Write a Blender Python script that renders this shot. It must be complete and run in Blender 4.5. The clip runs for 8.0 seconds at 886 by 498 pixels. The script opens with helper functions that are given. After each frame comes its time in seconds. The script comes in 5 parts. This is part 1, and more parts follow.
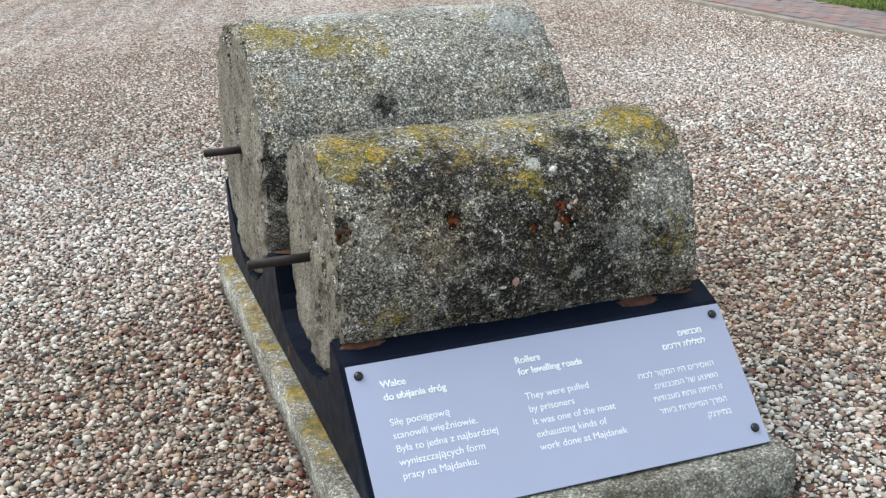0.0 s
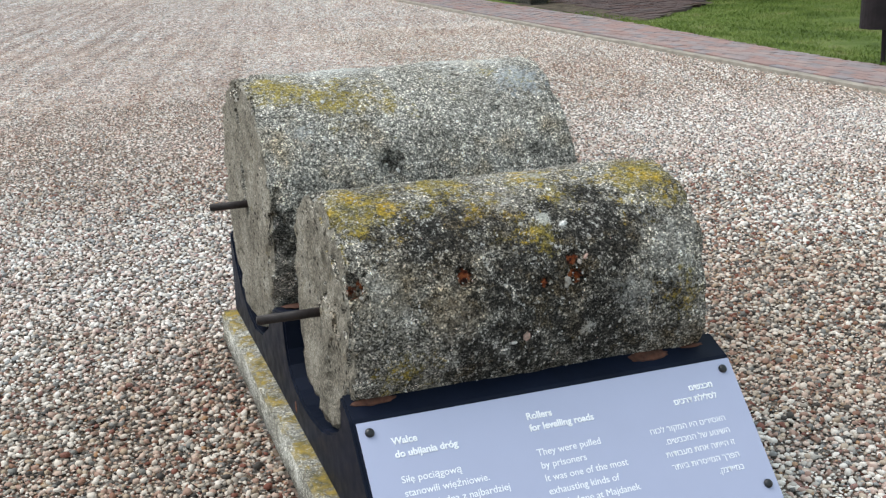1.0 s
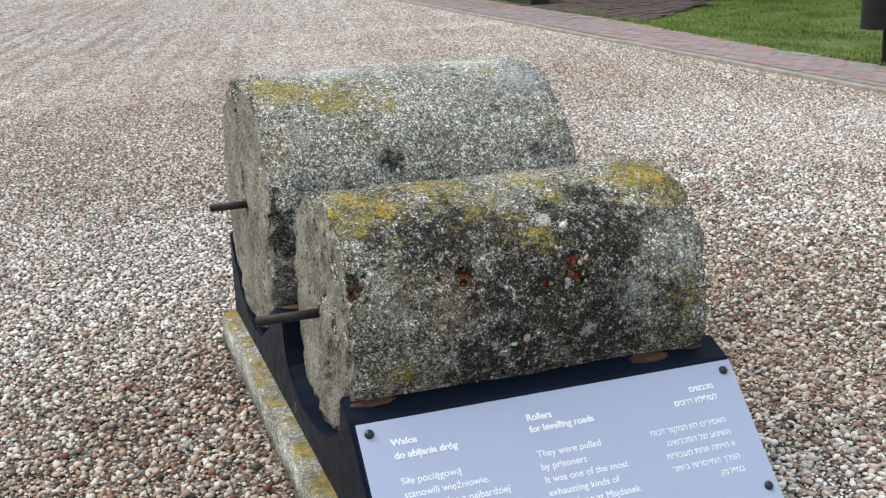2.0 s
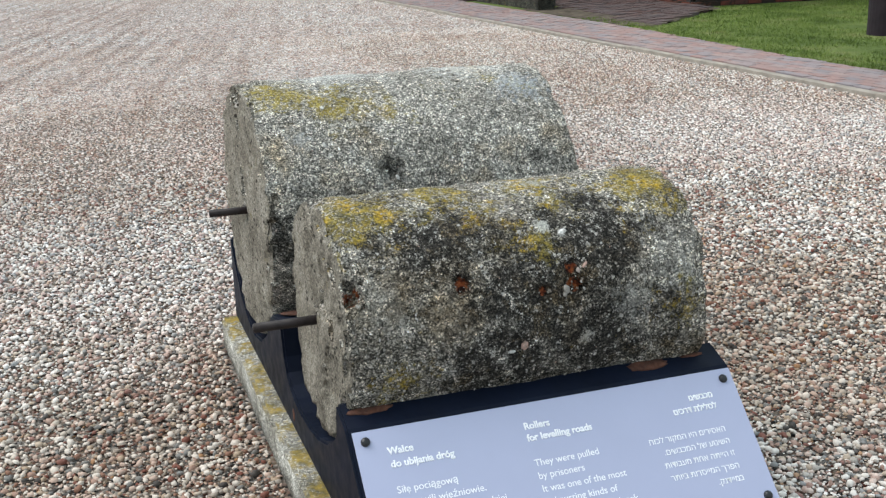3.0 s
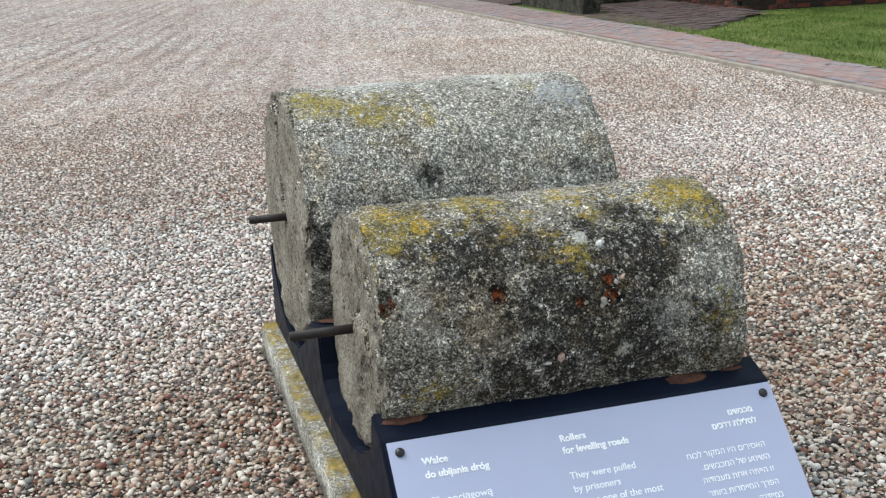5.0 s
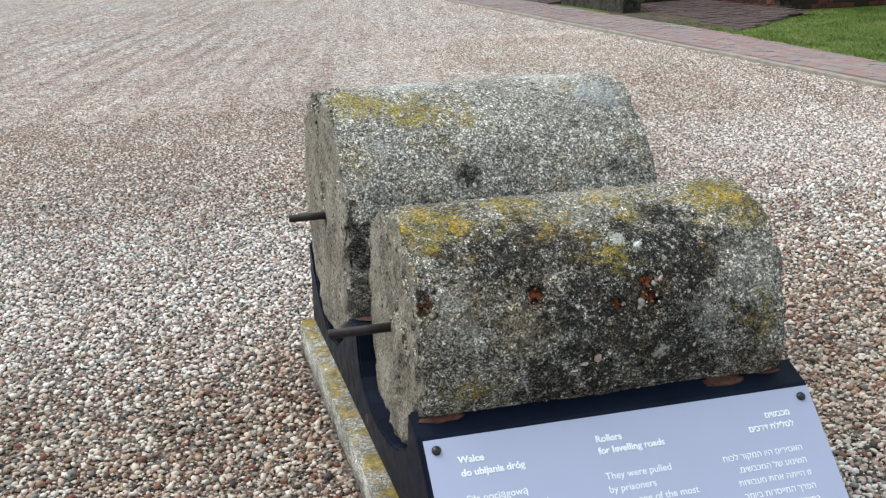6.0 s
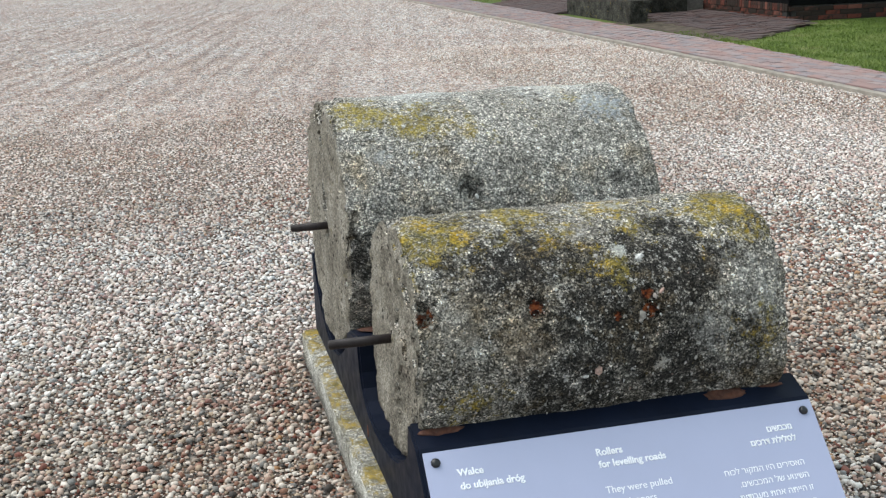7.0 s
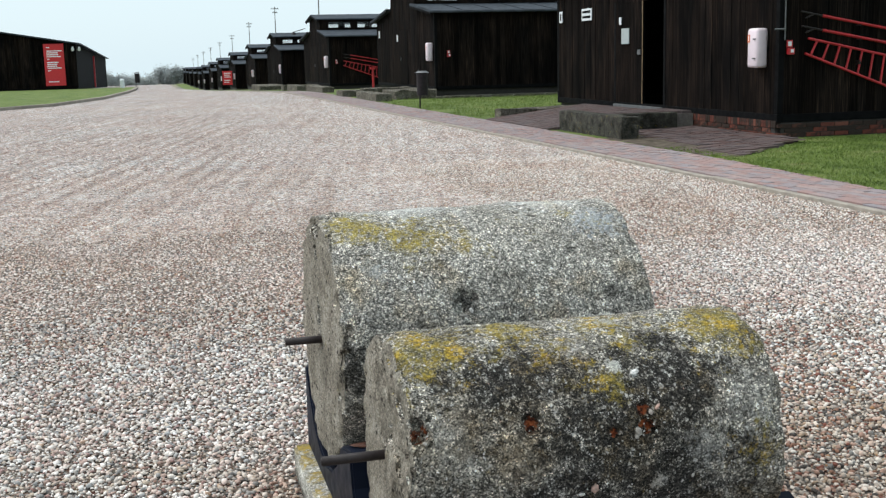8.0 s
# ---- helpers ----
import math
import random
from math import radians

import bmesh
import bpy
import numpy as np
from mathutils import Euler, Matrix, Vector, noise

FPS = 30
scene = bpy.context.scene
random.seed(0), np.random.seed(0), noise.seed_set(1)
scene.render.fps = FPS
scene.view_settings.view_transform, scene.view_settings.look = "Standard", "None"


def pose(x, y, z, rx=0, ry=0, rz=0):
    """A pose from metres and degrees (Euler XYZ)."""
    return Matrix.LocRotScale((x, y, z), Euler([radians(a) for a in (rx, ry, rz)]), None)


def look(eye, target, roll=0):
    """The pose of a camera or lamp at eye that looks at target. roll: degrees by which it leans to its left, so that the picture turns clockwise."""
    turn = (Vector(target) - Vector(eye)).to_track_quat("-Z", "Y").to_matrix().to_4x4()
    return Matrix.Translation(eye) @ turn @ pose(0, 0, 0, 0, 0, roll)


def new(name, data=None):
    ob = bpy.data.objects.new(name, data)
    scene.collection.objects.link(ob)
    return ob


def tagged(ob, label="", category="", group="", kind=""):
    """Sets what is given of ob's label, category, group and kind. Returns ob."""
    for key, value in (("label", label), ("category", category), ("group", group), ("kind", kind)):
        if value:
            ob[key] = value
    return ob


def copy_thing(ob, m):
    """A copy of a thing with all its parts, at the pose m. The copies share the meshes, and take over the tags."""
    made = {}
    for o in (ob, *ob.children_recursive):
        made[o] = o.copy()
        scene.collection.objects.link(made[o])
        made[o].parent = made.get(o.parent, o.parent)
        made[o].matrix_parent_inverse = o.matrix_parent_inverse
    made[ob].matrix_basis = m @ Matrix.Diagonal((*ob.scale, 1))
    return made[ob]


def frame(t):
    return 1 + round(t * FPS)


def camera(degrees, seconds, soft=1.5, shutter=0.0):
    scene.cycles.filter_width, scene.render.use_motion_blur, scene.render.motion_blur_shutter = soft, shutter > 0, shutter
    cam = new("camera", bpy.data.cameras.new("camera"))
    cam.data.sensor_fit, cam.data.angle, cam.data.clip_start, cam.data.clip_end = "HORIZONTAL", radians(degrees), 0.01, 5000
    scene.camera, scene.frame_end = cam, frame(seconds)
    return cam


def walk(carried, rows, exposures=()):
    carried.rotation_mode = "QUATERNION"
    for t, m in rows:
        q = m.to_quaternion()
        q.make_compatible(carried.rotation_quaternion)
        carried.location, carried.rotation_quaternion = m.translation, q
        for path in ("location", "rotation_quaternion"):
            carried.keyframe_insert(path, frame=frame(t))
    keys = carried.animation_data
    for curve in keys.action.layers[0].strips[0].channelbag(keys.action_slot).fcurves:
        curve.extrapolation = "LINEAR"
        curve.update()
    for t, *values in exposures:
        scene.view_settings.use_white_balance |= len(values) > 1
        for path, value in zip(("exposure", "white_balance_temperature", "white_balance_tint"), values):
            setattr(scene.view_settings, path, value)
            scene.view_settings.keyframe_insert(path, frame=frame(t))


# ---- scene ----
cam = camera(43.70, 8.0, soft=1.3)
# t, x, y, z, yaw, pitch, lean
ROWS = [
    (0.0, 0.0000, -0.0000, 1.3500, -19.382, -19.177, 1.667),
    (0.5, -0.0178, 0.0097, 1.3566, -19.628, -17.067, 1.724),
    (1.0, -0.0341, 0.0187, 1.3618, -19.746, -16.617, 1.662),
    (1.5, -0.0350, 0.0219, 1.3620, -19.744, -16.679, 1.629),
    (3.0, -0.0071, 0.0298, 1.3628, -19.318, -16.358, 1.564),
    (3.5, 0.0023, 0.0119, 1.3853, -18.910, -16.293, 1.511),
    (4.0, 0.0037, 0.0310, 1.4056, -18.645, -16.259, 1.446),
    (4.5, 0.0130, 0.0399, 1.3719, -17.966, -16.169, 1.603),
    (6.0, 0.0051, 0.0225, 1.3829, -15.032, -16.152, 1.772),
    (6.5, 0.0218, 0.0178, 1.3810, -14.436, -16.140, 1.751),
    (7.0, 0.0201, 0.0288, 1.3848, -14.631, -15.673, 1.586),
    (7.5, 0.0180, 0.0264, 1.3887, -14.763, -12.255, 1.451),
    (8.0, 0.0168, 0.0247, 1.3925, -14.906, -9.880, 1.324),
]
walk(cam, [(t, pose(x, y, z, 90 + p, r, w)) for t, x, y, z, w, p, r in ROWS])

# ---------------------------------------------------------------- light
world = bpy.data.worlds.new("overcast_sky")
world.use_nodes = True
scene.world = world
wn = world.node_tree.nodes
wl = world.node_tree.links
wn.clear()
sky = wn.new("ShaderNodeTexSky")
sky.sky_type = "NISHITA"
sky.sun_disc = False
sky.sun_elevation = radians(56)
sky.sun_rotation = radians(-61)
sky.air_density, sky.dust_density = 1.0, 2.0
bg_sky = wn.new("ShaderNodeBackground")
bg_sky.inputs["Strength"].default_value = 0.02
bg_cloud = wn.new("ShaderNodeBackground")
bg_cloud.inputs["Color"].default_value = (0.77, 0.93, 1.0, 1)
bg_cloud.inputs["Strength"].default_value = 0.92
both = wn.new("ShaderNodeAddShader")
w_out = wn.new("ShaderNodeOutputWorld")
wl.new(sky.outputs["Color"], bg_sky.inputs["Color"])
wl.new(bg_sky.outputs[0], both.inputs[0])
wl.new(bg_cloud.outputs[0], both.inputs[1])
wl.new(both.outputs[0], w_out.inputs["Surface"])

sun_data = bpy.data.lights.new("sun", "SUN")
sun_data.energy = 3.25
sun_data.angle = radians(50)
sun_data.color = (1.0, 0.985, 0.965)
sun = new("sun", sun_data)
sun.matrix_world = look((-36, 20, 62), (0, 0, 0))
scene.view_settings.exposure = 0.0


# ---------------------------------------------------------------- helpers of the place
class Shade:
    """A node material under construction."""

    def __init__(self, name, rough=0.8, metal=0.0, spec=0.5):
        self.m = bpy.data.materials.new(name)
        self.m.use_nodes = True
        self.nt = self.m.node_tree
        self.b = self.nt.nodes["Principled BSDF"]
        self.b.inputs["Roughness"].default_value = rough
        self.b.inputs["Metallic"].default_value = metal
        self.b.inputs["Specular IOR Level"].default_value = spec
        self.coord = self.nt.nodes.new("ShaderNodeTexCoord").outputs["Object"]

    def put(self, kind, **inputs):
        n = self.nt.nodes.new(kind)
        for k, v in inputs.items():
            self.feed(n.inputs[k.replace("_", " ")], v)
        return n

    def feed(self, socket, v):
        if isinstance(v, bpy.types.NodeSocket):
            self.nt.links.new(v, socket)
        elif isinstance(v, tuple) and len(v) == 3 and socket.type == "RGBA":
            socket.default_value = (*v, 1)
        else:
            socket.default_value = v

    def stretch(self, sx, sy, sz, src=None):
        n = self.put("ShaderNodeMapping", Vector=src or self.coord)
        n.inputs["Scale"].default_value = (sx, sy, sz)
        return n.outputs[0]

    def raked(self, sx, sy):
        """Coordinates drawn out along the furrows, which cross the road at a slant."""
        n = self.put("ShaderNodeMapping", Vector=self.coord)
        n.inputs["Rotation"].default_value = (0, 0, radians(12))
        return self.stretch(sx, sy, 1, n.outputs[0])

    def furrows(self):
        """1 in the troughs of the raked ridges, where shade is painted into the colour."""
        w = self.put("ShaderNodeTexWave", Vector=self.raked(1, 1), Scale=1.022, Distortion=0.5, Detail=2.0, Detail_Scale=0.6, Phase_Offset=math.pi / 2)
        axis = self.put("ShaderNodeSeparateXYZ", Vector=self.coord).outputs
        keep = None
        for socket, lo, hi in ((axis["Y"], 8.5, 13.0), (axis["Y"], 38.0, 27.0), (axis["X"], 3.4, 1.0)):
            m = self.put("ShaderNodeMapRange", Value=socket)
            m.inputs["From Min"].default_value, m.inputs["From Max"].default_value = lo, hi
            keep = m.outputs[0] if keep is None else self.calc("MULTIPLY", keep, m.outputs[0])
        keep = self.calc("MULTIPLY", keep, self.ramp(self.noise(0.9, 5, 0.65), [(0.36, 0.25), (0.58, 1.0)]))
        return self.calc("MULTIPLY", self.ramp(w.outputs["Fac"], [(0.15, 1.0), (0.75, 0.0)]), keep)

    def noise(self, scale, detail=4.0, rough=0.55, at=None):
        return self.put("ShaderNodeTexNoise", Vector=at or self.coord, Scale=scale, Detail=detail, Roughness=rough).outputs["Fac"]

    def wide(self, scale, detail=8.0, rough=0.75, lo=0.34, hi=0.66):
        """Noise stretched over the whole range from 0 to 1."""
        return self.ramp(self.noise(scale, detail, rough), [(lo, 0.0), (hi, 1.0)])

    def cells(self, scale, out="Color", at=None, feature="F1"):
        n = self.put("ShaderNodeTexVoronoi", Vector=at or self.coord, Scale=scale)
        n.feature = feature
        return n.outputs[out]

    def grey(self, color):
        n = self.put("ShaderNodeSeparateColor", Color=color)
        return n.outputs[0]

    def ramp(self, fac, stops, hard=False):
        n = self.put("ShaderNodeValToRGB", Fac=fac)
        e = n.color_ramp.elements
        while len(e) < len(stops):
            e.new(0.5)
        for el, (p, c) in zip(e, stops):
            el.position = p
            el.color = (c, c, c, 1) if isinstance(c, (int, float)) else (*c, 1)
        if hard:
            n.color_ramp.interpolation = "CONSTANT"
        return n.outputs[0]

    def mix(self, fac, a, b, mode="MIX"):
        n = self.nt.nodes.new("ShaderNodeMix")
        n.data_type, n.blend_type = "RGBA", mode
        self.feed(n.inputs[0], fac)
        self.feed(n.inputs[6], a)
        self.feed(n.inputs[7], b)
        return n.outputs[2]

    def calc(self, op, a, b=0.0):
        n = self.nt.nodes.new("ShaderNodeMath")
        n.operation = op
        self.feed(n.inputs[0], a)
        self.feed(n.inputs[1], b)
        n.use_clamp = op in ("ADD", "MULTIPLY", "SUBTRACT")
        return n.outputs[0]

    def blob(self, centre, radius):
        """1 at the centre, 0 beyond the radius."""
        d = self.nt.nodes.new("ShaderNodeVectorMath")
        d.operation = "DISTANCE"
        self.feed(d.inputs[0], self.coord)
        d.inputs[1].default_value = centre
        n = self.put("ShaderNodeMapRange", Value=d.outputs["Value"])
        n.inputs["From Min"].default_value, n.inputs["From Max"].default_value = radius, radius * 0.15
        return n.outputs[0]

    def island(self):
        return self.nt.nodes.new("ShaderNodeNewGeometry").outputs["Random Per Island"]

    def object_random(self):
        return self.nt.nodes.new("ShaderNodeObjectInfo").outputs["Random"]

    def bump(self, height, strength=0.5, distance=0.01, below=None):
        n = self.put("ShaderNodeBump", Height=height, Strength=strength, Distance=distance)
        if below:
            self.feed(n.inputs["Normal"], below)
        return n.outputs[0]

    def done(self, color=None, normal=None, rough=None):
        if color is not None:
            self.feed(self.b.inputs["Base Color"], color)
        if normal is not None:
            self.feed(self.b.inputs["Normal"], normal)
        if rough is not None:
            self.feed(self.b.inputs["Roughness"], rough)
        return self.m


def mesh_of(bm, name, material, smooth=False):
    me = bpy.data.meshes.new(name)
    bm.normal_update()
    bm.to_mesh(me)
    bm.free()
    me.materials.append(material)
    if smooth:
        me.shade_smooth()
    return me


def part(name, bm, material, parent=None, label="", smooth=False, m=None):
    ob = new(name, mesh_of(bm, name, material, smooth) if isinstance(bm, bmesh.types.BMesh) else bm)
    if parent is not None:
        ob.parent = parent
    if m is not None:
        ob.matrix_basis = m
    if label:
        tagged(ob, label)
    return ob


def thing(name, x, y, z, label, category, group="", kind="", rz=0.0):
    ob = new(name)
    ob.empty_display_size = 0.1
    ob.matrix_basis = pose(x, y, z, 0, 0, rz)
    return tagged(ob, label, category, group, kind)


def box(bm, x0, y0, z0, x1, y1, z1, bevel=0.0):
    r = bmesh.ops.create_cube(bm, size=1.0)
    bmesh.ops.transform(bm, matrix=Matrix.Translation(((x0 + x1) / 2, (y0 + y1) / 2, (z0 + z1) / 2)) @ Matrix.Diagonal((x1 - x0, y1 - y0, z1 - z0, 1)), verts=r["verts"])
    if bevel:
        es = list({e for v in r["verts"] for e in v.link_edges})
        bmesh.ops.bevel(bm, geom=es, offset=bevel, segments=2, affect="EDGES", profile=0.6)
    return bm


def a_box(*a, **k):
    return box(bmesh.new(), *a, **k)


def tube(bm, p, q, r, sides=12, r2=None):
    p, q = Vector(p), Vector(q)
    turn = (q - p).to_track_quat("Z", "Y").to_matrix().to_4x4()
    bmesh.ops.create_cone(bm, cap_ends=True, segments=sides, radius1=r, radius2=r if r2 is None else r2, depth=(q - p).length,
                          matrix=Matrix.Translation((p + q) / 2) @ turn)
    return bm


def a_tube(*a, **k):
    return tube(bmesh.new(), *a, **k)


def prism(outline, x0, x1, bevel=0.0):
    """An outline in (y, z), drawn along x from x0 to x1."""
    bm = bmesh.new()
    a = [bm.verts.new((x0, y, z)) for y, z in outline]
    b = [bm.verts.new((x1, y, z)) for y, z in outline]
    n = len(outline)
    bm.faces.new(a)
    bm.faces.new(b[::-1])
    for i in range(n):
        bm.faces.new((a[i], b[i], b[(i + 1) % n], a[(i + 1) % n]))
    bmesh.ops.recalc_face_normals(bm, faces=bm.faces)
    if bevel:
        es = [e for e in bm.edges if e.calc_face_angle(0) > 0.5]
        bmesh.ops.bevel(bm, geom=es, offset=bevel, segments=2, affect="EDGES")
    return bm


def roughen(bm, amount, scale, seed=0.0):
    for v in bm.verts:
        n = noise.noise_vector(v.co * scale + Vector((seed, seed * 2, 7)))
        v.co += n * amount
    return bm


def furrow(x, y):
    """Height of the ridges that the rake has drawn at a slant over the road."""
    run = x - 0.21 * y
    wave = 1 + np.sin(run * 20) * (0.75 + 0.25 * np.sin(run * 5.3 + y * 0.7))
    return 0.012 * wave * np.clip((y - 8.5) / 4.5, 0, 1) * np.clip((3.4 - x) / 2.4, 0, 1) * np.clip((36 - y) / 9, 0, 1)


def rough_block(x0, y0, z0, x1, y1, z1, amount, seed, bevel=0.02):
    """A cast block whose faces and edges have weathered out of true."""
    bm = a_box(x0, y0, z0, x1, y1, z1, bevel=bevel)
    for _ in range(2):
        longest = [e for e in bm.edges if e.calc_length() > 0.16]
        bmesh.ops.subdivide_edges(bm, edges=longest, cuts=3, use_grid_fill=True)
    roughen(bm, amount, 2.3, seed)
    roughen(bm, amount * 0.4, 9.0, seed + 3)
    return bm


def ico(sub):
    bm = bmesh.new()
    if sub:
        bmesh.ops.create_icosphere(bm, subdivisions=sub, radius=1)
    else:
        top = [bm.verts.new(c) for c in ((1, 0, 0), (0, 1, 0), (-1, 0, 0), (0, -1, 0), (0, 0, 1), (0, 0, -1))]
        for i in range(4):
            bm.faces.new((top[i], top[(i + 1) % 4], top[4]))
            bm.faces.new((top[(i + 1) % 4], top[i], top[5]))
    bm.verts.index_update()
    v = np.array([p.co[:] for p in bm.verts])
    # the underside lies buried in the bed
    f = np.array([[q.index for q in g.verts] for g in bm.faces if g.calc_center_median().z > -0.4 * bool(sub)])
    bm.free()
    return v, f


def ground_z(y, x=8.0):
    """The land is level near by, falls away past the crest of the road, and faster along the barracks."""
    road_side = 0.0 if y < 55 else -0.0185 * (y - 55) ** 2 / (y - 30)
    barrack_side = 0.0 if y < 45 else -0.0235 * (y - 45) ** 2 / (y - 37)
    share = min(1.0, max(0.0, x / 5.5)) * min(1.0, max(0.0, (290 - y) / 90))
    return road_side + (barrack_side - road_side) * share


# ---------------------------------------------------------------- materials
PEBBLES = [(0.0, (0.46, 0.44, 0.415)), (0.11, (0.66, 0.54, 0.49)), (0.22, (0.82, 0.805, 0.78)), (0.35, (0.31, 0.18, 0.135)), (0.41, (0.50, 0.42, 0.335)), (0.50, (0.25, 0.265, 0.275)),
           (0.58, (0.58, 0.54, 0.49)), (0.66, (0.80, 0.785, 0.765)), (0.75, (0.44, 0.31, 0.265)), (0.83, (0.075, 0.072, 0.072)), (0.89, (0.88, 0.875, 0.87)), (0.94, (0.24, 0.10, 0.078)), (0.985, (0.42, 0.255, 0.14))]


def gravel_bed():
    s = Shade("gravel_bed", 0.95, spec=0.2)
    tint = s.grey(s.cells(36))
    col = s.ramp(tint, PEBBLES, True)
    col = s.mix(s.ramp(s.grey(s.cells(15)), [(0.1, 0.75), (0.9, 0.0)]), col, s.ramp(s.grey(s.cells(15)), PEBBLES, True))
    # shade between the stones, painted in towards the cell edges
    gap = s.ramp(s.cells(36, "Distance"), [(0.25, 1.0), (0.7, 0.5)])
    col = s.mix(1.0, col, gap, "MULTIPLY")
    clump = s.noise(11, 8, 0.8)
    col = s.mix(1.0, col, s.ramp(clump, [(0.36, 0.50), (0.5, 1.08), (0.64, 1.7)]), "MULTIPLY")
    pink = s.ramp(s.noise(0.35, 5, 0.6), [(0.40, 0), (0.56, 1)])
    col = s.mix(s.calc("MULTIPLY", pink, 0.6), col, s.mix(1.0, col, (0.90, 0.80, 0.76), "MULTIPLY"))
    pale = s.ramp(s.noise(0.5, 6, 0.6, at=s.stretch(1, 0.5, 1)), [(0.48, 0), (0.66, 1)])
    col = s.mix(s.calc("MULTIPLY", pale, 0.4), col, s.mix(1.0, col, (1.35, 1.35, 1.35), "MULTIPLY"))
    rake = s.noise(1.0, 5, 0.6, at=s.raked(3.6, 0.16))
    col = s.mix(s.ramp(rake, [(0.5, 0), (0.62, 0.5)]), col, s.mix(1.0, col, (0.66, 0.59, 0.56), "MULTIPLY"))
    # shade of the furrow troughs, darkened into the bed colour
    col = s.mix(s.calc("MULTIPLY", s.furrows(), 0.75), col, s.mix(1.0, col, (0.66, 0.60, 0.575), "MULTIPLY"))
    n = s.bump(s.cells(36, "Distance"), 0.9, -0.02)
    col = s.mix(1.0, col, (0.88, 0.88, 0.89), "MULTIPLY")
    n = s.bump(rake, 0.6, 0.08, n)
    return s.done(col, n)


def shaded_gravel_bed():
    s = Shade("shaded_gravel_bed", 0.95, spec=0.2)
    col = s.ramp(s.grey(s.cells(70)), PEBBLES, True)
    # pebble colours darkened to paint in the shade of the gaps above
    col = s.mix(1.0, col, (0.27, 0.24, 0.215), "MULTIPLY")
    return s.done(col, s.bump(s.cells(70, "Distance"), 0.9, -0.01))


def pebble():
    s = Shade("pebble", 0.7, spec=0.25)
    r = s.island()
    col = s.ramp(r, PEBBLES, True)
    col = s.mix(1.0, col, (1.0, 0.965, 0.93), "MULTIPLY")
    vein = s.noise(60, 5)
    col = s.mix(s.ramp(vein, [(0.35, 0.55), (0.7, 0.0)]), col, s.mix(1.0, col, (0.62, 0.58, 0.53), "MULTIPLY"))
    col = s.mix(0.12, col, s.mix(1.0, col, (1.25, 1.25, 1.27), "MULTIPLY"))
    red = s.ramp(s.noise(0.8, 5, 0.6), [(0.44, 0), (0.60, 0.6)])
    col = s.mix(red, col, s.mix(1.0, col, (0.90, 0.80, 0.745), "MULTIPLY"))
    dusty = s.ramp(s.noise(1.1, 5, 0.6, at=s.stretch(1, 0.7, 1)), [(0.50, 0), (0.64, 0.45)])
    pale = s.calc("MAXIMUM", s.blob((-0.1, 4.6, 0), 1.9), s.blob((4.4, 6.0, 0), 2.2))
    dusty = s.calc("MAXIMUM", dusty, s.ramp(s.calc("ADD", s.calc("MULTIPLY", pale, 0.4), s.calc("MULTIPLY", s.noise(2.2, 6, 0.65), 0.6)), [(0.38, 0), (0.60, 0.9)]))
    far = s.ramp(s.noise(0.55, 5, 0.6), [(0.38, 0.3), (0.60, 0.75)])
    axis = s.put("ShaderNodeSeparateXYZ", Vector=s.coord).outputs
    away = s.put("ShaderNodeMapRange", Value=axis["Y"])
    inner = s.put("ShaderNodeMapRange", Value=axis["X"])
    inner.inputs["From Min"].default_value, inner.inputs["From Max"].default_value = 4.4, 2.4
    away.inputs["From Min"].default_value, away.inputs["From Max"].default_value = 5.2, 6.8
    col = s.mix(s.calc("MULTIPLY", s.calc("MULTIPLY", far, inner.outputs[0]), away.outputs[0]), col, s.mix(0.25, s.mix(1.0, col, (0.76, 0.71, 0.69), "MULTIPLY"), (0.345, 0.29, 0.262)))
    col = s.mix(dusty, col, s.mix(0.25, s.mix(1.0, col, (1.18, 1.18, 1.20), "MULTIPLY"), (0.80, 0.785, 0.78)))
    rake = s.noise(1.0, 5, 0.6, at=s.raked(3.6, 0.16))
    col = s.mix(s.ramp(rake, [(0.50, 0), (0.62, 0.4)]), col, s.mix(1.0, col, (0.74, 0.66, 0.62), "MULTIPLY"))
    # the same painted trough shade on the loose stones
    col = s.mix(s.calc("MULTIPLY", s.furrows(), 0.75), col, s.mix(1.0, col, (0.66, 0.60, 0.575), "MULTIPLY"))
    # darker, browner gravel, mostly in two broad patches beside the slab
    brown_patches = s.calc("MAXIMUM", s.blob((-0.2, 2.7, 0), 1.9), s.blob((2.5, 2.9, 0), 1.7))
    damp = s.ramp(s.calc("ADD", s.calc("MULTIPLY", brown_patches, 0.45), s.calc("MULTIPLY", s.noise(1.6, 6, 0.65), 0.7)), [(0.46, 0), (0.70, 0.6)])
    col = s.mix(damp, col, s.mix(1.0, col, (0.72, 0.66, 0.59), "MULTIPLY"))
    return s.done(col, s.bump(s.noise(220, 3), 0.25, 0.002))


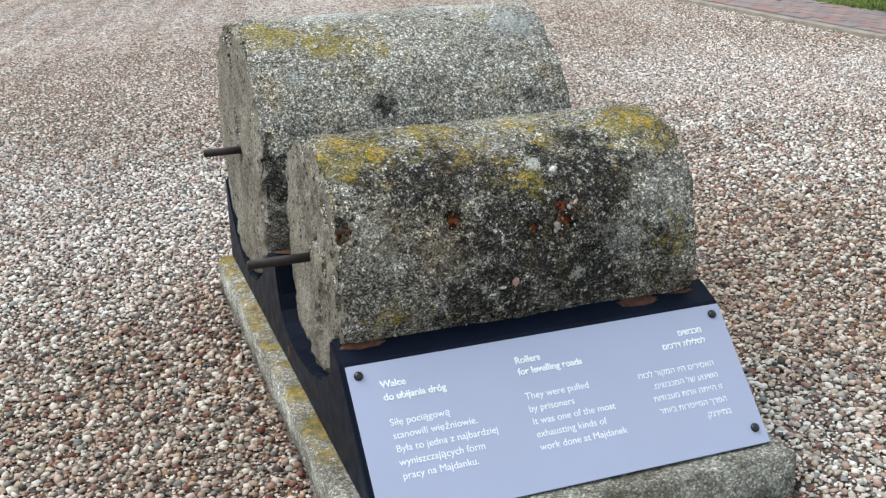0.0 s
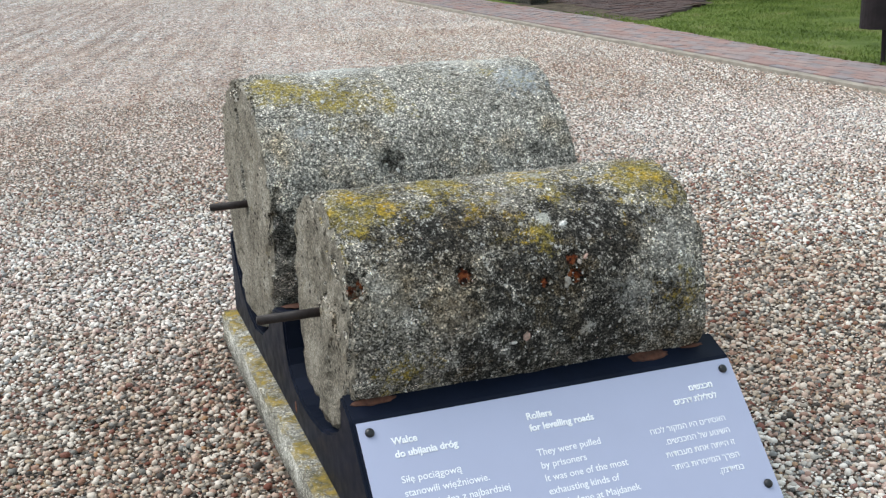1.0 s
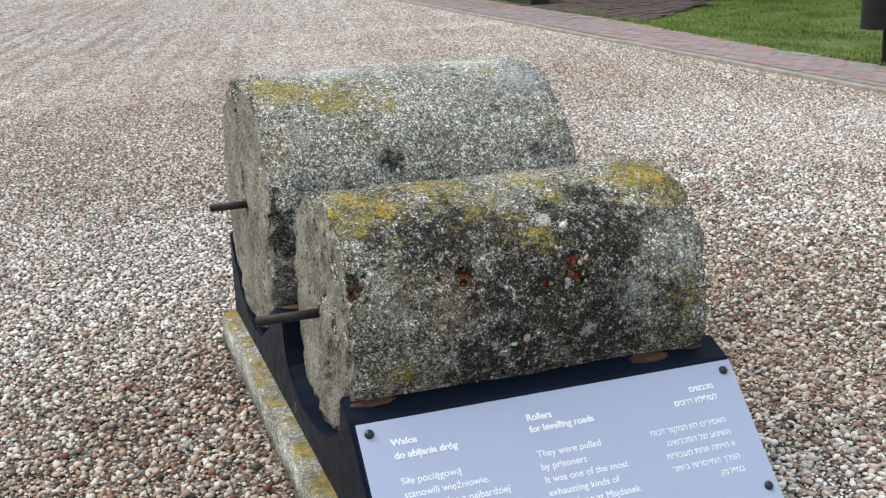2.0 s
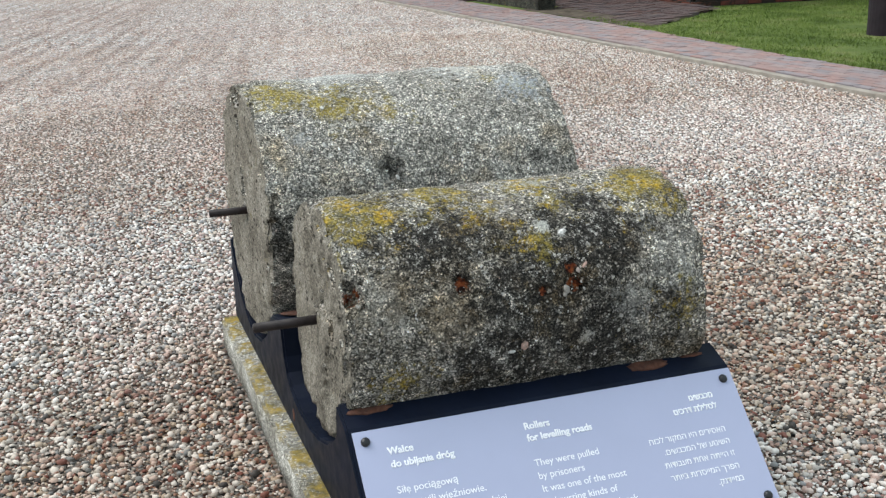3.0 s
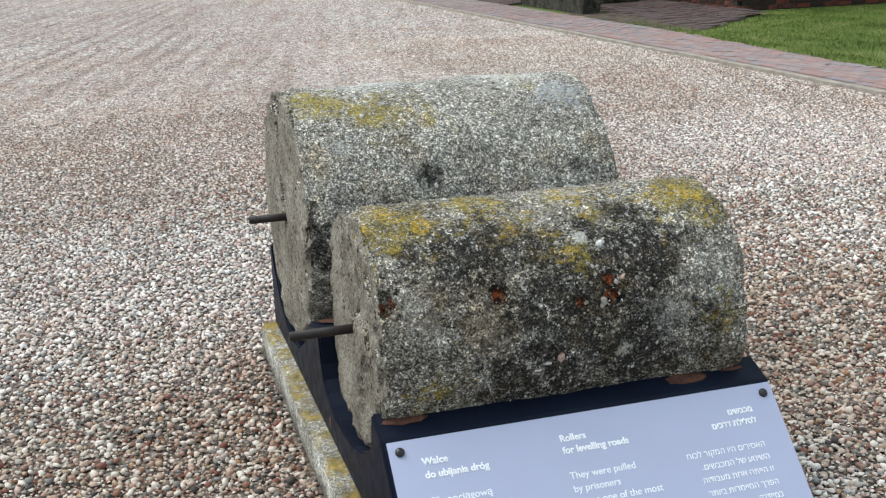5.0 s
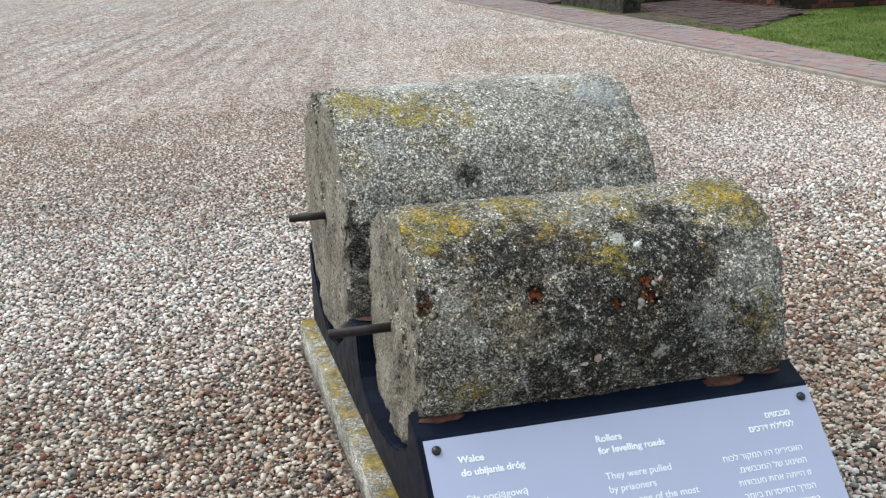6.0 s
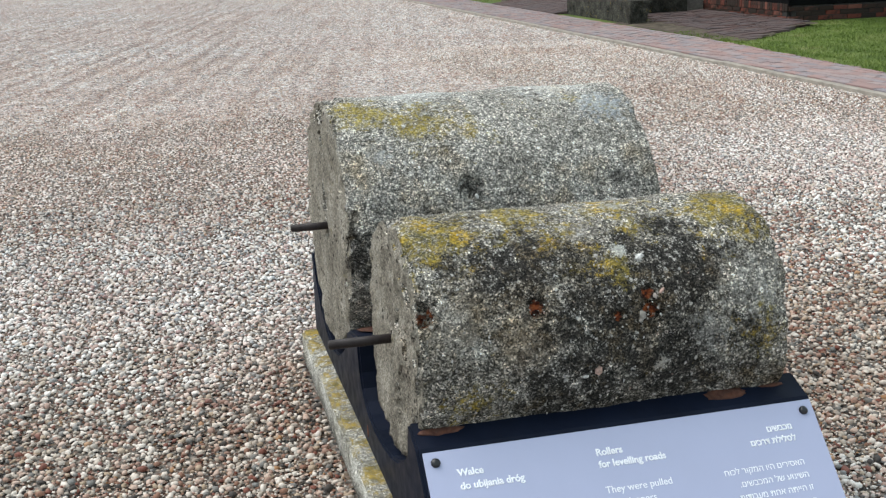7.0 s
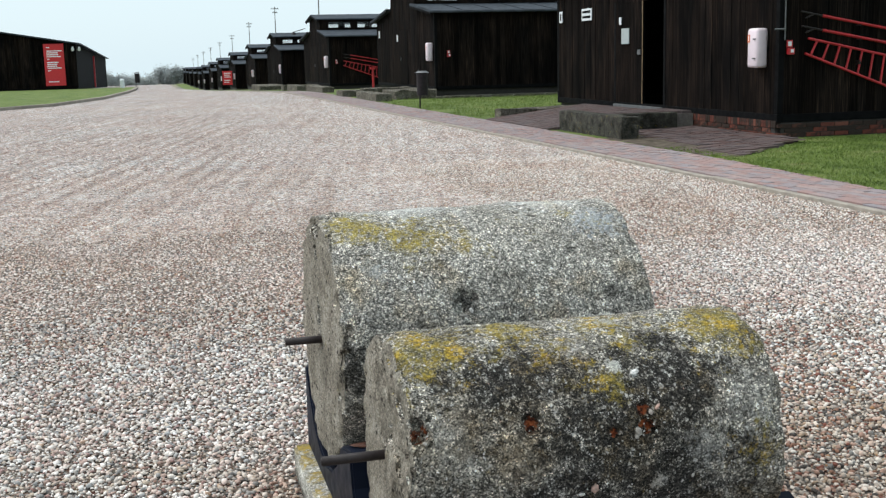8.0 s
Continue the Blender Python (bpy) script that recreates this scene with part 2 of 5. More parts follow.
def drum_stone(name, dark, lichen, rust, pale, spots):
    s = Shade(name, 0.95, spec=0.2)
    big = s.noise(6.0, 8, 0.66)
    base = s.ramp(big, [(0.34, (0.14, 0.127, 0.106)), (0.46, (0.30, 0.275, 0.235)), (0.58, (0.43, 0.40, 0.35)), (0.72, (0.52, 0.495, 0.44))])
    if pale:
        base = s.mix(0.8, base, s.ramp(s.noise(4.0, 7, 0.65), [(0.34, (0.34, 0.312, 0.268)), (0.66, (0.66, 0.63, 0.575))]))
    bent = s.nt.nodes.new("ShaderNodeVectorMath")
    bent.operation = "MULTIPLY_ADD"
    ripple = s.put("ShaderNodeTexNoise", Vector=s.coord, Scale=120.0, Detail=4.0).outputs["Color"]
    s.feed(bent.inputs[0], ripple)
    bent.inputs[1].default_value = (0.014, 0.014, 0.014)
    s.feed(bent.inputs[2], s.coord)
    bent = bent.outputs[0]
    # dark blotches of the stone, and painted shade on the lower front
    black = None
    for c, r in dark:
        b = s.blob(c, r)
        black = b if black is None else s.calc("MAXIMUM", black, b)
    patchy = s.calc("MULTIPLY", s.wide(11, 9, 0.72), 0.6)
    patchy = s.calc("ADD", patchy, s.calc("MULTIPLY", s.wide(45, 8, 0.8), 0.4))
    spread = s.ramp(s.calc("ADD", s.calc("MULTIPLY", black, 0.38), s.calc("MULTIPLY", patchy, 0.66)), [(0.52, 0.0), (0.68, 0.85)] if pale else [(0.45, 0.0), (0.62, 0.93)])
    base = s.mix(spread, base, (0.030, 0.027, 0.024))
    # pale worn crust and brown stains, a few centimetres across
    crusty = s.calc("ADD", s.calc("MULTIPLY", s.wide(24, 9, 0.78), 0.6), s.calc("MULTIPLY", s.wide(90, 8, 0.8), 0.4))
    base = s.mix(s.ramp(crusty, [(0.60, 0.0), (0.74, 0.72)]), base, (0.50, 0.475, 0.43))
    brown = s.calc("ADD", s.calc("MULTIPLY", s.wide(5, 7, 0.65), 0.5), s.calc("MULTIPLY", s.wide(30, 8, 0.78), 0.5))
    base = s.mix(s.ramp(brown, [(0.58, 0.0), (0.76, 0.35 if pale else 0.6)]), base, (0.15, 0.115, 0.07))
    # sand grains and broken aggregate
    grit = s.grey(s.cells(300))
    coarse = s.grey(s.cells(140))
    fine = s.noise(48, 10, 0.85)
    base = s.mix(1.0, base, s.ramp(grit, [(0.0, 0.20), (0.3, 0.52), (0.65, 1.0), (0.85, 1.65), (1.0, 2.5)] if pale else [(0.0, 0.14), (0.3, 0.45), (0.65, 1.0), (0.85, 1.75), (1.0, 2.8)]), "MULTIPLY")
    base = s.mix(1.0, base, s.ramp(coarse, [(0.0, 0.62), (0.6, 1.0), (1.0, 1.45)]), "MULTIPLY")
    base = s.mix(1.0, base, s.ramp(fine, [(0.36, 0.45), (0.5, 1.0), (0.64, 1.6)]), "MULTIPLY")
    size = s.calc("MULTIPLY", s.calc("SUBTRACT", s.grey(s.cells(150, at=bent)), 0.62), 1.25)
    chips = s.ramp(s.calc("SUBTRACT", s.cells(150, "Distance", at=bent), size), [(0.02, 1), (0.10, 0)])
    chips = s.calc("MULTIPLY", chips, s.ramp(s.noise(12, 6, 0.7), [(0.44, 0.05), (0.60, 0.5 if pale else 1.0)]))
    large = s.calc("MULTIPLY", s.ramp(s.cells(70, "Distance", at=bent), [(0.24, 1), (0.36, 0)]), s.ramp(s.grey(s.cells(70, at=bent)), [(0.93, 0), (0.95, 1)]))
    chips = s.calc("MAXIMUM", chips, large)
    base = s.mix(chips, base, s.ramp(s.grey(s.cells(210, at=bent)), [(0.1, (0.34, 0.32, 0.29)), (0.6, (0.60, 0.57, 0.53)), (0.95, (0.82, 0.80, 0.76))]))
    pores = s.calc("MULTIPLY", s.ramp(s.cells(175, "Distance"), [(0.22, 1), (0.36, 0)]), s.ramp(s.grey(s.cells(175)), [(0.44, 1), (0.48, 0)]))
    base = s.mix(pores, base, (0.020, 0.018, 0.015))
    # lichen in broken crusts, thickest where it has taken hold
    hold = None
    for c, r, k in lichen:
        b = s.calc("MULTIPLY", s.blob(c, r), k)
        hold = b if hold is None else s.calc("MAXIMUM", hold, b)
    crust = s.calc("ADD", s.calc("MULTIPLY", s.wide(17, 9, 0.75), 0.5), s.calc("MULTIPLY", s.wide(70, 9, 0.8), 0.5))
    moss = s.ramp(s.calc("ADD", s.calc("MULTIPLY", hold, 0.40), s.calc("MULTIPLY", crust, 0.68)), [(0.53, 0.0), (0.67, 0.92)])
    moss = s.calc("MULTIPLY", moss, s.ramp(s.noise(60, 8, 0.8), [(0.40, 0.15), (0.52, 1.0)]))
    yellow = s.ramp(s.noise(15, 7, 0.7), [(0.36, (0.17, 0.15, 0.05)), (0.5, (0.36, 0.275, 0.055)), (0.62, (0.56, 0.37, 0.035) if not pale else (0.46, 0.36, 0.07))])
    yellow = s.mix(1.0, yellow, s.ramp(grit, [(0.0, 0.55), (0.6, 1.0), (1.0, 1.5)]), "MULTIPLY")
    base = s.mix(moss, base, yellow)
    for c, r, tone in spots:
        f = s.ramp(s.calc("ADD", s.calc("MULTIPLY", s.blob(c, r), 0.42), s.calc("MULTIPLY", s.wide(55, 9, 0.8), 0.58)), [(0.50, 0), (0.60, 0.9)] if r < 0.06 else [(0.54, 0), (0.70, 0.7)] if pale else [(0.56, 0), (0.74, 0.42)])
        base = s.mix(f, base, s.mix(1.0, tone, s.ramp(grit, [(0.0, 0.6), (0.6, 1.0), (1.0, 1.4)]), "MULTIPLY"))
    stain = s.ramp(s.noise(4.2, 6, 0.65), [(0.53, 0), (0.66, 0.7)])
    base = s.mix(stain, base, s.mix(1.0, base, (0.74, 0.60, 0.42), "MULTIPLY"))
    for c, r in rust:
        f = s.ramp(s.calc("MULTIPLY", s.blob(c, r), s.ramp(s.noise(60, 6, 0.7), [(0.35, 0.25), (0.6, 1.0)])), [(0.25, 0), (0.45, 1)])
        base = s.mix(f, base, s.ramp(s.noise(90, 4), [(0.38, (0.030, 0.012, 0.009)), (0.48, (0.26, 0.058, 0.023)), (0.60, (0.50, 0.14, 0.048))]))
    n = s.bump(grit, 0.8, 0.004)
    n = s.bump(fine, 1.0, 0.010, n)
    n = s.bump(chips, 0.6, 0.004, n)
    n = s.bump(s.calc("SUBTRACT", 1.0, pores), 0.9, 0.006, n)
    return s.done(base, n)


def cast_face():
    s = Shade("cast_end_face", 0.95, spec=0.2)
    c = s.ramp(s.noise(9, 9, 0.7), [(0.32, (0.17, 0.15, 0.12)), (0.5, (0.33, 0.295, 0.24)), (0.68, (0.48, 0.44, 0.375))])
    fine = s.noise(130, 9, 0.8)
    c = s.mix(1.0, c, s.ramp(fine, [(0.36, 0.6), (0.64, 1.3)]), "MULTIPLY")
    c = s.mix(1.0, c, s.ramp(s.grey(s.cells(240)), [(0, 0.6), (0.6, 1.0), (1, 1.5)]), "MULTIPLY")
    pock = s.calc("MULTIPLY", s.ramp(s.cells(60, "Distance"), [(0.25, 1), (0.4, 0)]), s.ramp(s.grey(s.cells(60)), [(0.2, 1), (0.24, 0)]))
    c = s.mix(pock, c, (0.06, 0.052, 0.042))
    moss = s.ramp(s.noise(20, 9, 0.78), [(0.58, 0), (0.66, 0.6)])
    c = s.mix(moss, c, (0.24, 0.19, 0.07))
    # a broken corner, coloured a ragged blackish brown
    corner = s.ramp(s.calc("ADD", s.calc("MULTIPLY", s.blob((0.06, 0.065, 0.365), 0.085), 0.6), s.calc("MULTIPLY", s.wide(40, 7, 0.75), 0.4)), [(0.38, 0), (0.55, 0.9)])
    c = s.mix(corner, c, (0.045, 0.033, 0.018))
    n = s.bump(s.noise(32, 6, 0.7), 0.8, 0.02)
    return s.done(c, s.bump(fine, 0.9, 0.010, n))


def concrete(name, a, b, moss=0.4, crusts=()):
    s = Shade(name, 0.93, spec=0.2)
    c = s.ramp(s.noise(7, 8, 0.7), [(0.34, a), (0.66, b)])
    g = s.grey(s.cells(230))
    c = s.mix(1.0, c, s.ramp(g, [(0, 0.45), (0.6, 0.95), (0.85, 1.4), (1, 2.2)]), "MULTIPLY")
    c = s.mix(1.0, c, s.ramp(s.noise(45, 9, 0.82), [(0.36, 0.5), (0.64, 1.5)]), "MULTIPLY")
    c = s.mix(s.ramp(s.noise(2.6, 6, 0.65), [(0.48, 0), (0.62, 0.7)]), c, s.mix(1.0, c, (0.5, 0.47, 0.41), "MULTIPLY"))
    grown = s.calc("ADD", s.calc("MULTIPLY", s.wide(9, 8, 0.7), 0.5), s.calc("MULTIPLY", s.wide(48, 8, 0.8), 0.5))
    m = s.ramp(grown, [(0.86 - 0.3 * moss, 0), (0.98 - 0.3 * moss, 0.8)])
    hold = None
    for p, r in crusts:
        f = s.blob(p, r)
        hold = f if hold is None else s.calc("MAXIMUM", hold, f)
    if hold is not None:
        level = s.put("ShaderNodeSeparateXYZ", Vector=s.coord).outputs["Z"]
        upper = s.put("ShaderNodeMapRange", Value=level)
        upper.inputs["From Min"].default_value, upper.inputs["From Max"].default_value = crusts[0][0][2] - 0.018, crusts[0][0][2] - 0.004
        m = s.calc("MAXIMUM", m, s.ramp(s.calc("ADD", s.calc("MULTIPLY", hold, 0.29), s.calc("MULTIPLY", grown, 0.6)), [(0.50, 0), (0.64, 0.9)]))
        m = s.calc("MULTIPLY", m, upper.outputs[0])
    c = s.mix(m, c, s.ramp(s.noise(30, 6, 0.7), [(0.4, (0.13, 0.105, 0.035)), (0.6, (0.36, 0.25, 0.04))]))
    n = s.bump(s.noise(70, 8, 0.75), 0.8, 0.008)
    return s.done(c, s.bump(g, 0.5, 0.004, n))


def plain(name, color, rough=0.6, metal=0.0, spread=0.25, scale=6.0, bump=0.15, spec=0.5):
    s = Shade(name, rough, metal, spec)
    f = s.noise(scale, 6, 0.62)
    lo = tuple(c * (1 - spread) for c in color)
    hi = tuple(min(1.0, c * (1 + spread)) for c in color)
    c = s.ramp(f, [(0.3, lo), (0.7, hi)])
    n = s.bump(s.noise(scale * 14, 4), bump, 0.003)
    return s.done(c, n, s.ramp(s.noise(scale * 3, 4), [(0.3, rough * 0.8), (0.7, min(1.0, rough * 1.2))]))


def tarred_wood():
    s = Shade("tarred_wood", 0.9, spec=0.03)
    r = s.object_random()
    grain = s.noise(2.0, 7, 0.6, at=s.stretch(26, 26, 0.7))
    c = s.ramp(grain, [(0.32, (0.0012, 0.0012, 0.0014)), (0.52, (0.0044, 0.0039, 0.0037)), (0.74, (0.0190, 0.0148, 0.0124))])
    worn = s.ramp(s.noise(1.1, 5, 0.6, at=s.stretch(1.6, 1.6, 0.5)), [(0.40, 0), (0.62, 1.0)])
    c = s.mix(worn, c, s.mix(1.0, c, (3.0, 2.45, 2.1), "MULTIPLY"))
    c = s.mix(1.0, c, s.ramp(r, [(0, 0.48), (1, 1.0)]), "MULTIPLY")
    c = s.mix(1.0, c, s.ramp(s.island(), [(0, 0.7), (1, 1.3)]), "MULTIPLY")
    return s.done(c, s.bump(grain, 0.5, 0.006))


def paver(name, island, brightness=1.0):
    s = Shade(name, 0.85, spec=0.3)
    r = s.island() if island else s.object_random()
    c = s.ramp(r, [(0.0, (0.25, 0.135, 0.115)), (0.25, (0.33, 0.17, 0.14)), (0.45, (0.165, 0.155, 0.175)), (0.7, (0.36, 0.24, 0.21)), (0.85, (0.22, 0.21, 0.235)), (1.0, (0.30, 0.165, 0.14))])
    c = s.mix(s.ramp(s.noise(18, 6, 0.65), [(0.35, 0.5), (0.65, 0)]), c, s.mix(1.0, c, (0.55, 0.52, 0.5), "MULTIPLY"))
    c = s.mix(s.ramp(s.noise(0.9, 5), [(0.5, 0), (0.7, 0.4)]), c, (0.27, 0.24, 0.225))
    c = s.mix(s.ramp(s.noise(0.7, 5, 0.6), [(0.36, 0.25), (0.62, 0.72)]), c, (0.275, 0.245, 0.25))
    c = s.mix(1.0, c, (brightness, brightness * 0.97, brightness * 0.95) if brightness == 1.0 else (brightness, brightness * 0.86, brightness * 0.82), "MULTIPLY")
    return s.done(c, s.bump(s.noise(90, 5), 0.4, 0.003))


def wall_brick():
    s = Shade("wall_brick", 0.88, spec=0.25)
    c = s.ramp(s.object_random(), [(0.0, (0.060, 0.020, 0.014)), (0.4, (0.145, 0.040, 0.026)), (0.7, (0.085, 0.034, 0.026)), (1.0, (0.175, 0.064, 0.044))])
    other = s.calc("FRACT", s.calc("DIVIDE", s.object_random(), 0.0578))
    sooty = s.calc("ADD", s.calc("MULTIPLY", other, 0.6), s.calc("MULTIPLY", s.wide(9, 6, 0.65), 0.4))
    c = s.mix(s.ramp(sooty, [(0.40, 0), (0.62, 0.9)]), c, (0.022, 0.018, 0.014))
    return s.done(c, s.bump(s.noise(60, 5), 0.5, 0.004))


def turf(name, blade):
    s = Shade(name, 0.8, spec=0.2)
    f = s.noise(1.3, 6, 0.62)
    c = s.ramp(f, [(0.34, (0.072, 0.108, 0.020)), (0.50, (0.118, 0.165, 0.034)), (0.60, (0.150, 0.190, 0.050)), (0.72, (0.215, 0.205, 0.085))])
    if blade:
        c = s.mix(1.0, c, s.ramp(s.island(), [(0, 0.90), (1, 1.40)]), "MULTIPLY")
        return s.done(c)
    c = s.mix(1.0, c, s.ramp(s.noise(40, 5, 0.7), [(0.3, 0.62), (0.7, 1.25)]), "MULTIPLY")
    return s.done(c, s.bump(s.noise(50, 5, 0.7), 0.9, 0.04))


M_BED = gravel_bed()
M_SHADED_BED = shaded_gravel_bed()
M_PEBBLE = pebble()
M_NAVY = plain("navy_steel_paint", (0.0042, 0.0070, 0.0170), 0.5, 0.0, 0.3, 7, 0.1, 0.12)
M_PANEL = plain("grey_lilac_enamel", (0.385, 0.41, 0.56), 0.38, 0.0, 0.03, 3, 0.03)
M_WHITE = plain("white_print", (0.86, 0.87, 0.9), 0.5, 0, 0.02)
M_BOLT = plain("black_bolt", (0.02, 0.02, 0.022), 0.35, 0.2)
M_IRON = plain("rusted_iron", (0.022, 0.016, 0.016), 0.6, 0.3, 0.5, 25, 0.4)
M_RUST = plain("flaking_rust", (0.095, 0.036, 0.021), 0.9, 0.1, 0.6, 40, 0.8)
M_PLINTH = concrete("lichened_concrete", (0.17, 0.16, 0.135), (0.46, 0.445, 0.40), 0.25, [((0.02, 0.42 + 0.16 * i, 0.087), 0.2) for i in range(10)])
M_KERB = plain("kerb_concrete", (0.30, 0.265, 0.225), 0.95, 0, 0.35, 5, 0.8, 0.15)
M_OLDBLOCK = concrete("old_cast_concrete", (0.045, 0.040, 0.031), (0.19, 0.172, 0.14), 0.25)
M_BLOCK = concrete("mossy_concrete", (0.009, 0.009, 0.007), (0.085, 0.08, 0.066), 0.45)
M_WOOD = tarred_wood()
M_ROOF = plain("grey_roof_felt", (0.036, 0.044, 0.054), 0.85, 0.0, 0.35, 2, 0.3, 0.2)
M_TRIM = plain("dark_trim", (0.0035, 0.0036, 0.004), 0.9, 0.0, 0.4, 4, 0.15, 0.08)
M_PAVER = paver("paver_brick", False)
M_PAVERS = paver("paver_bricks", True)
# dirty older bricks, with shade by the barrack also darkened into the colour
M_SHADED_OLDPAVER = paver("old_shaded_paver_bricks", True, 0.34)
M_BRICK = wall_brick()
M_MORTAR = plain("old_mortar", (0.026, 0.022, 0.019), 0.95, 0, 0.4, 20, 0.6)
M_SAND = plain("joint_sand", (0.17, 0.15, 0.135), 0.95, 0, 0.35, 20, 0.5)
M_EARTH = plain("trodden_earth", (0.085, 0.068, 0.050), 0.95, 0, 0.6, 6, 1.0, 0.15)
M_TURF = turf("turf", False)
M_BLADE = turf("grass_blade", True)
M_RED = plain("red_paint", (0.42, 0.016, 0.022), 0.45, 0, 0.18, 9)
M_BANNER = plain("red_banner", (0.62, 0.025, 0.03), 0.55, 0, 0.06, 2, 0.03)
M_COVER = plain("white_pink_plastic", (0.74, 0.62, 0.66), 0.4, 0, 0.06, 6, 0.04)
M_SIGN = plain("white_sign", (0.7, 0.72, 0.74), 0.45, 0, 0.06, 8, 0.03)
M_GREYSIGN = plain("grey_sign", (0.36, 0.40, 0.40), 0.45, 0, 0.08, 8, 0.03)
M_ORANGE = plain("orange_sticker", (0.7, 0.14, 0.03), 0.5, 0, 0.05)
M_BIN = plain("dark_bin_paint", (0.016, 0.011, 0.013), 0.6, 0.0, 0.4, 9, 0.15, 0.25)
M_ZINC = plain("weathered_zinc", (0.12, 0.122, 0.125), 0.6, 0.3, 0.3, 9)
M_BARK = plain("grey_bark", (0.11, 0.10, 0.085), 0.95, 0, 0.4, 5, 0.6)
# grey twigs, lightened to put distance haze into the colour
M_HAZED_TWIG = plain("hazed_winter_twigs", (0.28, 0.30, 0.295), 0.95, 0, 0.35, 0.5, 0.2)
M_DRYGRASS = plain("dry_field", (0.22, 0.20, 0.13), 0.95, 0, 0.3, 0.05, 0.4)
glass = Shade("window_glass", 0.08)
clear = glass.put("ShaderNodeBsdfTransparent")
gloss = glass.put("ShaderNodeBsdfGlossy", Roughness=0.06)
blend = glass.put("ShaderNodeMixShader", Fac=0.14)
glass.nt.links.new(clear.outputs[0], blend.inputs[1])
glass.nt.links.new(gloss.outputs[0], blend.inputs[2])
glass.nt.links.new(blend.outputs[0], glass.nt.nodes["Material Output"].inputs["Surface"])
M_GLASS = glass.m
SIZE_B, SIZE_R, SIZE_H = 0.0216, 0.0218, 0.0192

# ---------------------------------------------------------------- the land
ROAD_R = 5.89      # gravel meets the kerb
PATH_L, PATH_R = 6.05, 7.08


def strip(x0, x1, y0, y1, dz, nx=2, step=6.0):
    """A sheet that follows the fall of the land."""
    bm = bmesh.new()
    ys = [y0]
    while ys[-1] < y1:
        ys.append(min(y1, ys[-1] + step * (1 if ys[-1] < 400 else 40)))
    grid = [[bm.verts.new((x0 + (x1 - x0) * i / (nx - 1), y, ground_z(y, x0 + (x1 - x0) * i / (nx - 1)) + dz)) for i in range(nx)] for y in ys]
    for a, b in zip(grid, grid[1:]):
        for i in range(nx - 1):
            bm.faces.new((a[i], a[i + 1], b[i + 1], b[i]))
    return bm


def far_land():
    bm = bmesh.new()
    ys = [-300, -50, 0, 30, 50] + list(range(56, 420, 12)) + [600, 1200, 4000]
    xs = [-3000, -300, -60, 0, 5.5, 60, 300, 3000]
    grid = [[bm.verts.new((x, y, ground_z(min(y, 420), x) - 0.12 - 0.012 * max(0, y - 420))) for x in xs] for y in ys]
    for a, b in zip(grid, grid[1:]):
        for i in range(len(xs) - 1):
            bm.faces.new((a[i], a[i + 1], b[i + 1], b[i]))
    return bm


tagged(part("ground", far_land(), M_DRYGRASS), "dry pale grass field reaching the horizon", "ground", kind="structure")
tagged(part("road", strip(-4.15, ROAD_R + 0.05, -3.45, 14, -0.016, 8), M_SHADED_BED), "gravel road bed under loose pebbles", "gravel road", kind="structure")
for x0, x1, y0, y1 in ((-14, -4.15, -14, 14), (-4.15, ROAD_R + 0.05, -14, -3.45)):
    tagged(part("road", strip(x0, x1, y0, y1, -0.016, 4), M_BED), "wide gravel road of mixed grey and pink pebbles", "gravel road", kind="structure")
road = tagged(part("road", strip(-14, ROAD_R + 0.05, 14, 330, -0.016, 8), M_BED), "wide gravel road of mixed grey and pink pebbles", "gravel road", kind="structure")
tagged(part("lawn", strip(PATH_R, 70, -14, 330, 0.012, 6), M_TURF), "short green lawn between the path and the barracks", "lawn", kind="structure")


def raked_bed():
    """The part of the bed that lies in ridges."""
    xs, ys = np.arange(-6.0, 3.6, 0.05), np.arange(8.6, 36.5, 0.3)
    gx, gy = np.meshgrid(xs, ys)
    rim = np.clip(np.minimum(np.minimum(gx + 6.0, 3.55 - gx) / 0.6, np.minimum(gy - 8.6, 36.2 - gy) / 2.0), 0, 1)
    z = furrow(gx, gy) - 0.024 + 0.016 * rim
    n = len(xs)
    quads = [(r * n + c, r * n + c + 1, (r + 1) * n + c + 1, (r + 1) * n + c) for r in range(len(ys) - 1) for c in range(n - 1)]
    me = bpy.data.meshes.new("road")
    me.from_pydata(np.stack([gx, gy, z], 2).reshape(-1, 3).tolist(), [], quads)
    me.shade_smooth()
    me.materials.append(M_BED)
    return me


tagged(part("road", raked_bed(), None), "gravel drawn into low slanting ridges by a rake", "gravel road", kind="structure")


def turf_edge(y):
    """How far the turf has crept over the bricks."""
    return PATH_R - 0.24 * min(1.0, max(0.0, (13.2 - y) / 3.6)) + 0.03 * noise.noise(Vector((y * 2.1, 0.4, 5))) + 0.02 * noise.noise(Vector((y * 8.0, 0.4, 9)))


def creeping_turf():
    bm = bmesh.new()
    rows = []
    for k in range(190):
        y = -4 + k * 0.09
        e = turf_edge(y)
        rows.append([bm.verts.new(c) for c in ((e, y, 0.020), (e + 0.025, y, 0.034 + 0.006 * noise.noise(Vector((y * 5, 1, 1)))), (PATH_R + 0.03, y, 0.034), (PATH_R + 0.25, y, 0.011))])
    for a, b in zip(rows, rows[1:]):
        for i in range(3):
            bm.faces.new((a[i], a[i + 1], b[i + 1], b[i]))
    return bm


tagged(part("lawn", creeping_turf(), M_TURF, smooth=True), "green turf creeping over the edge of the footpath", "lawn", kind="structure")


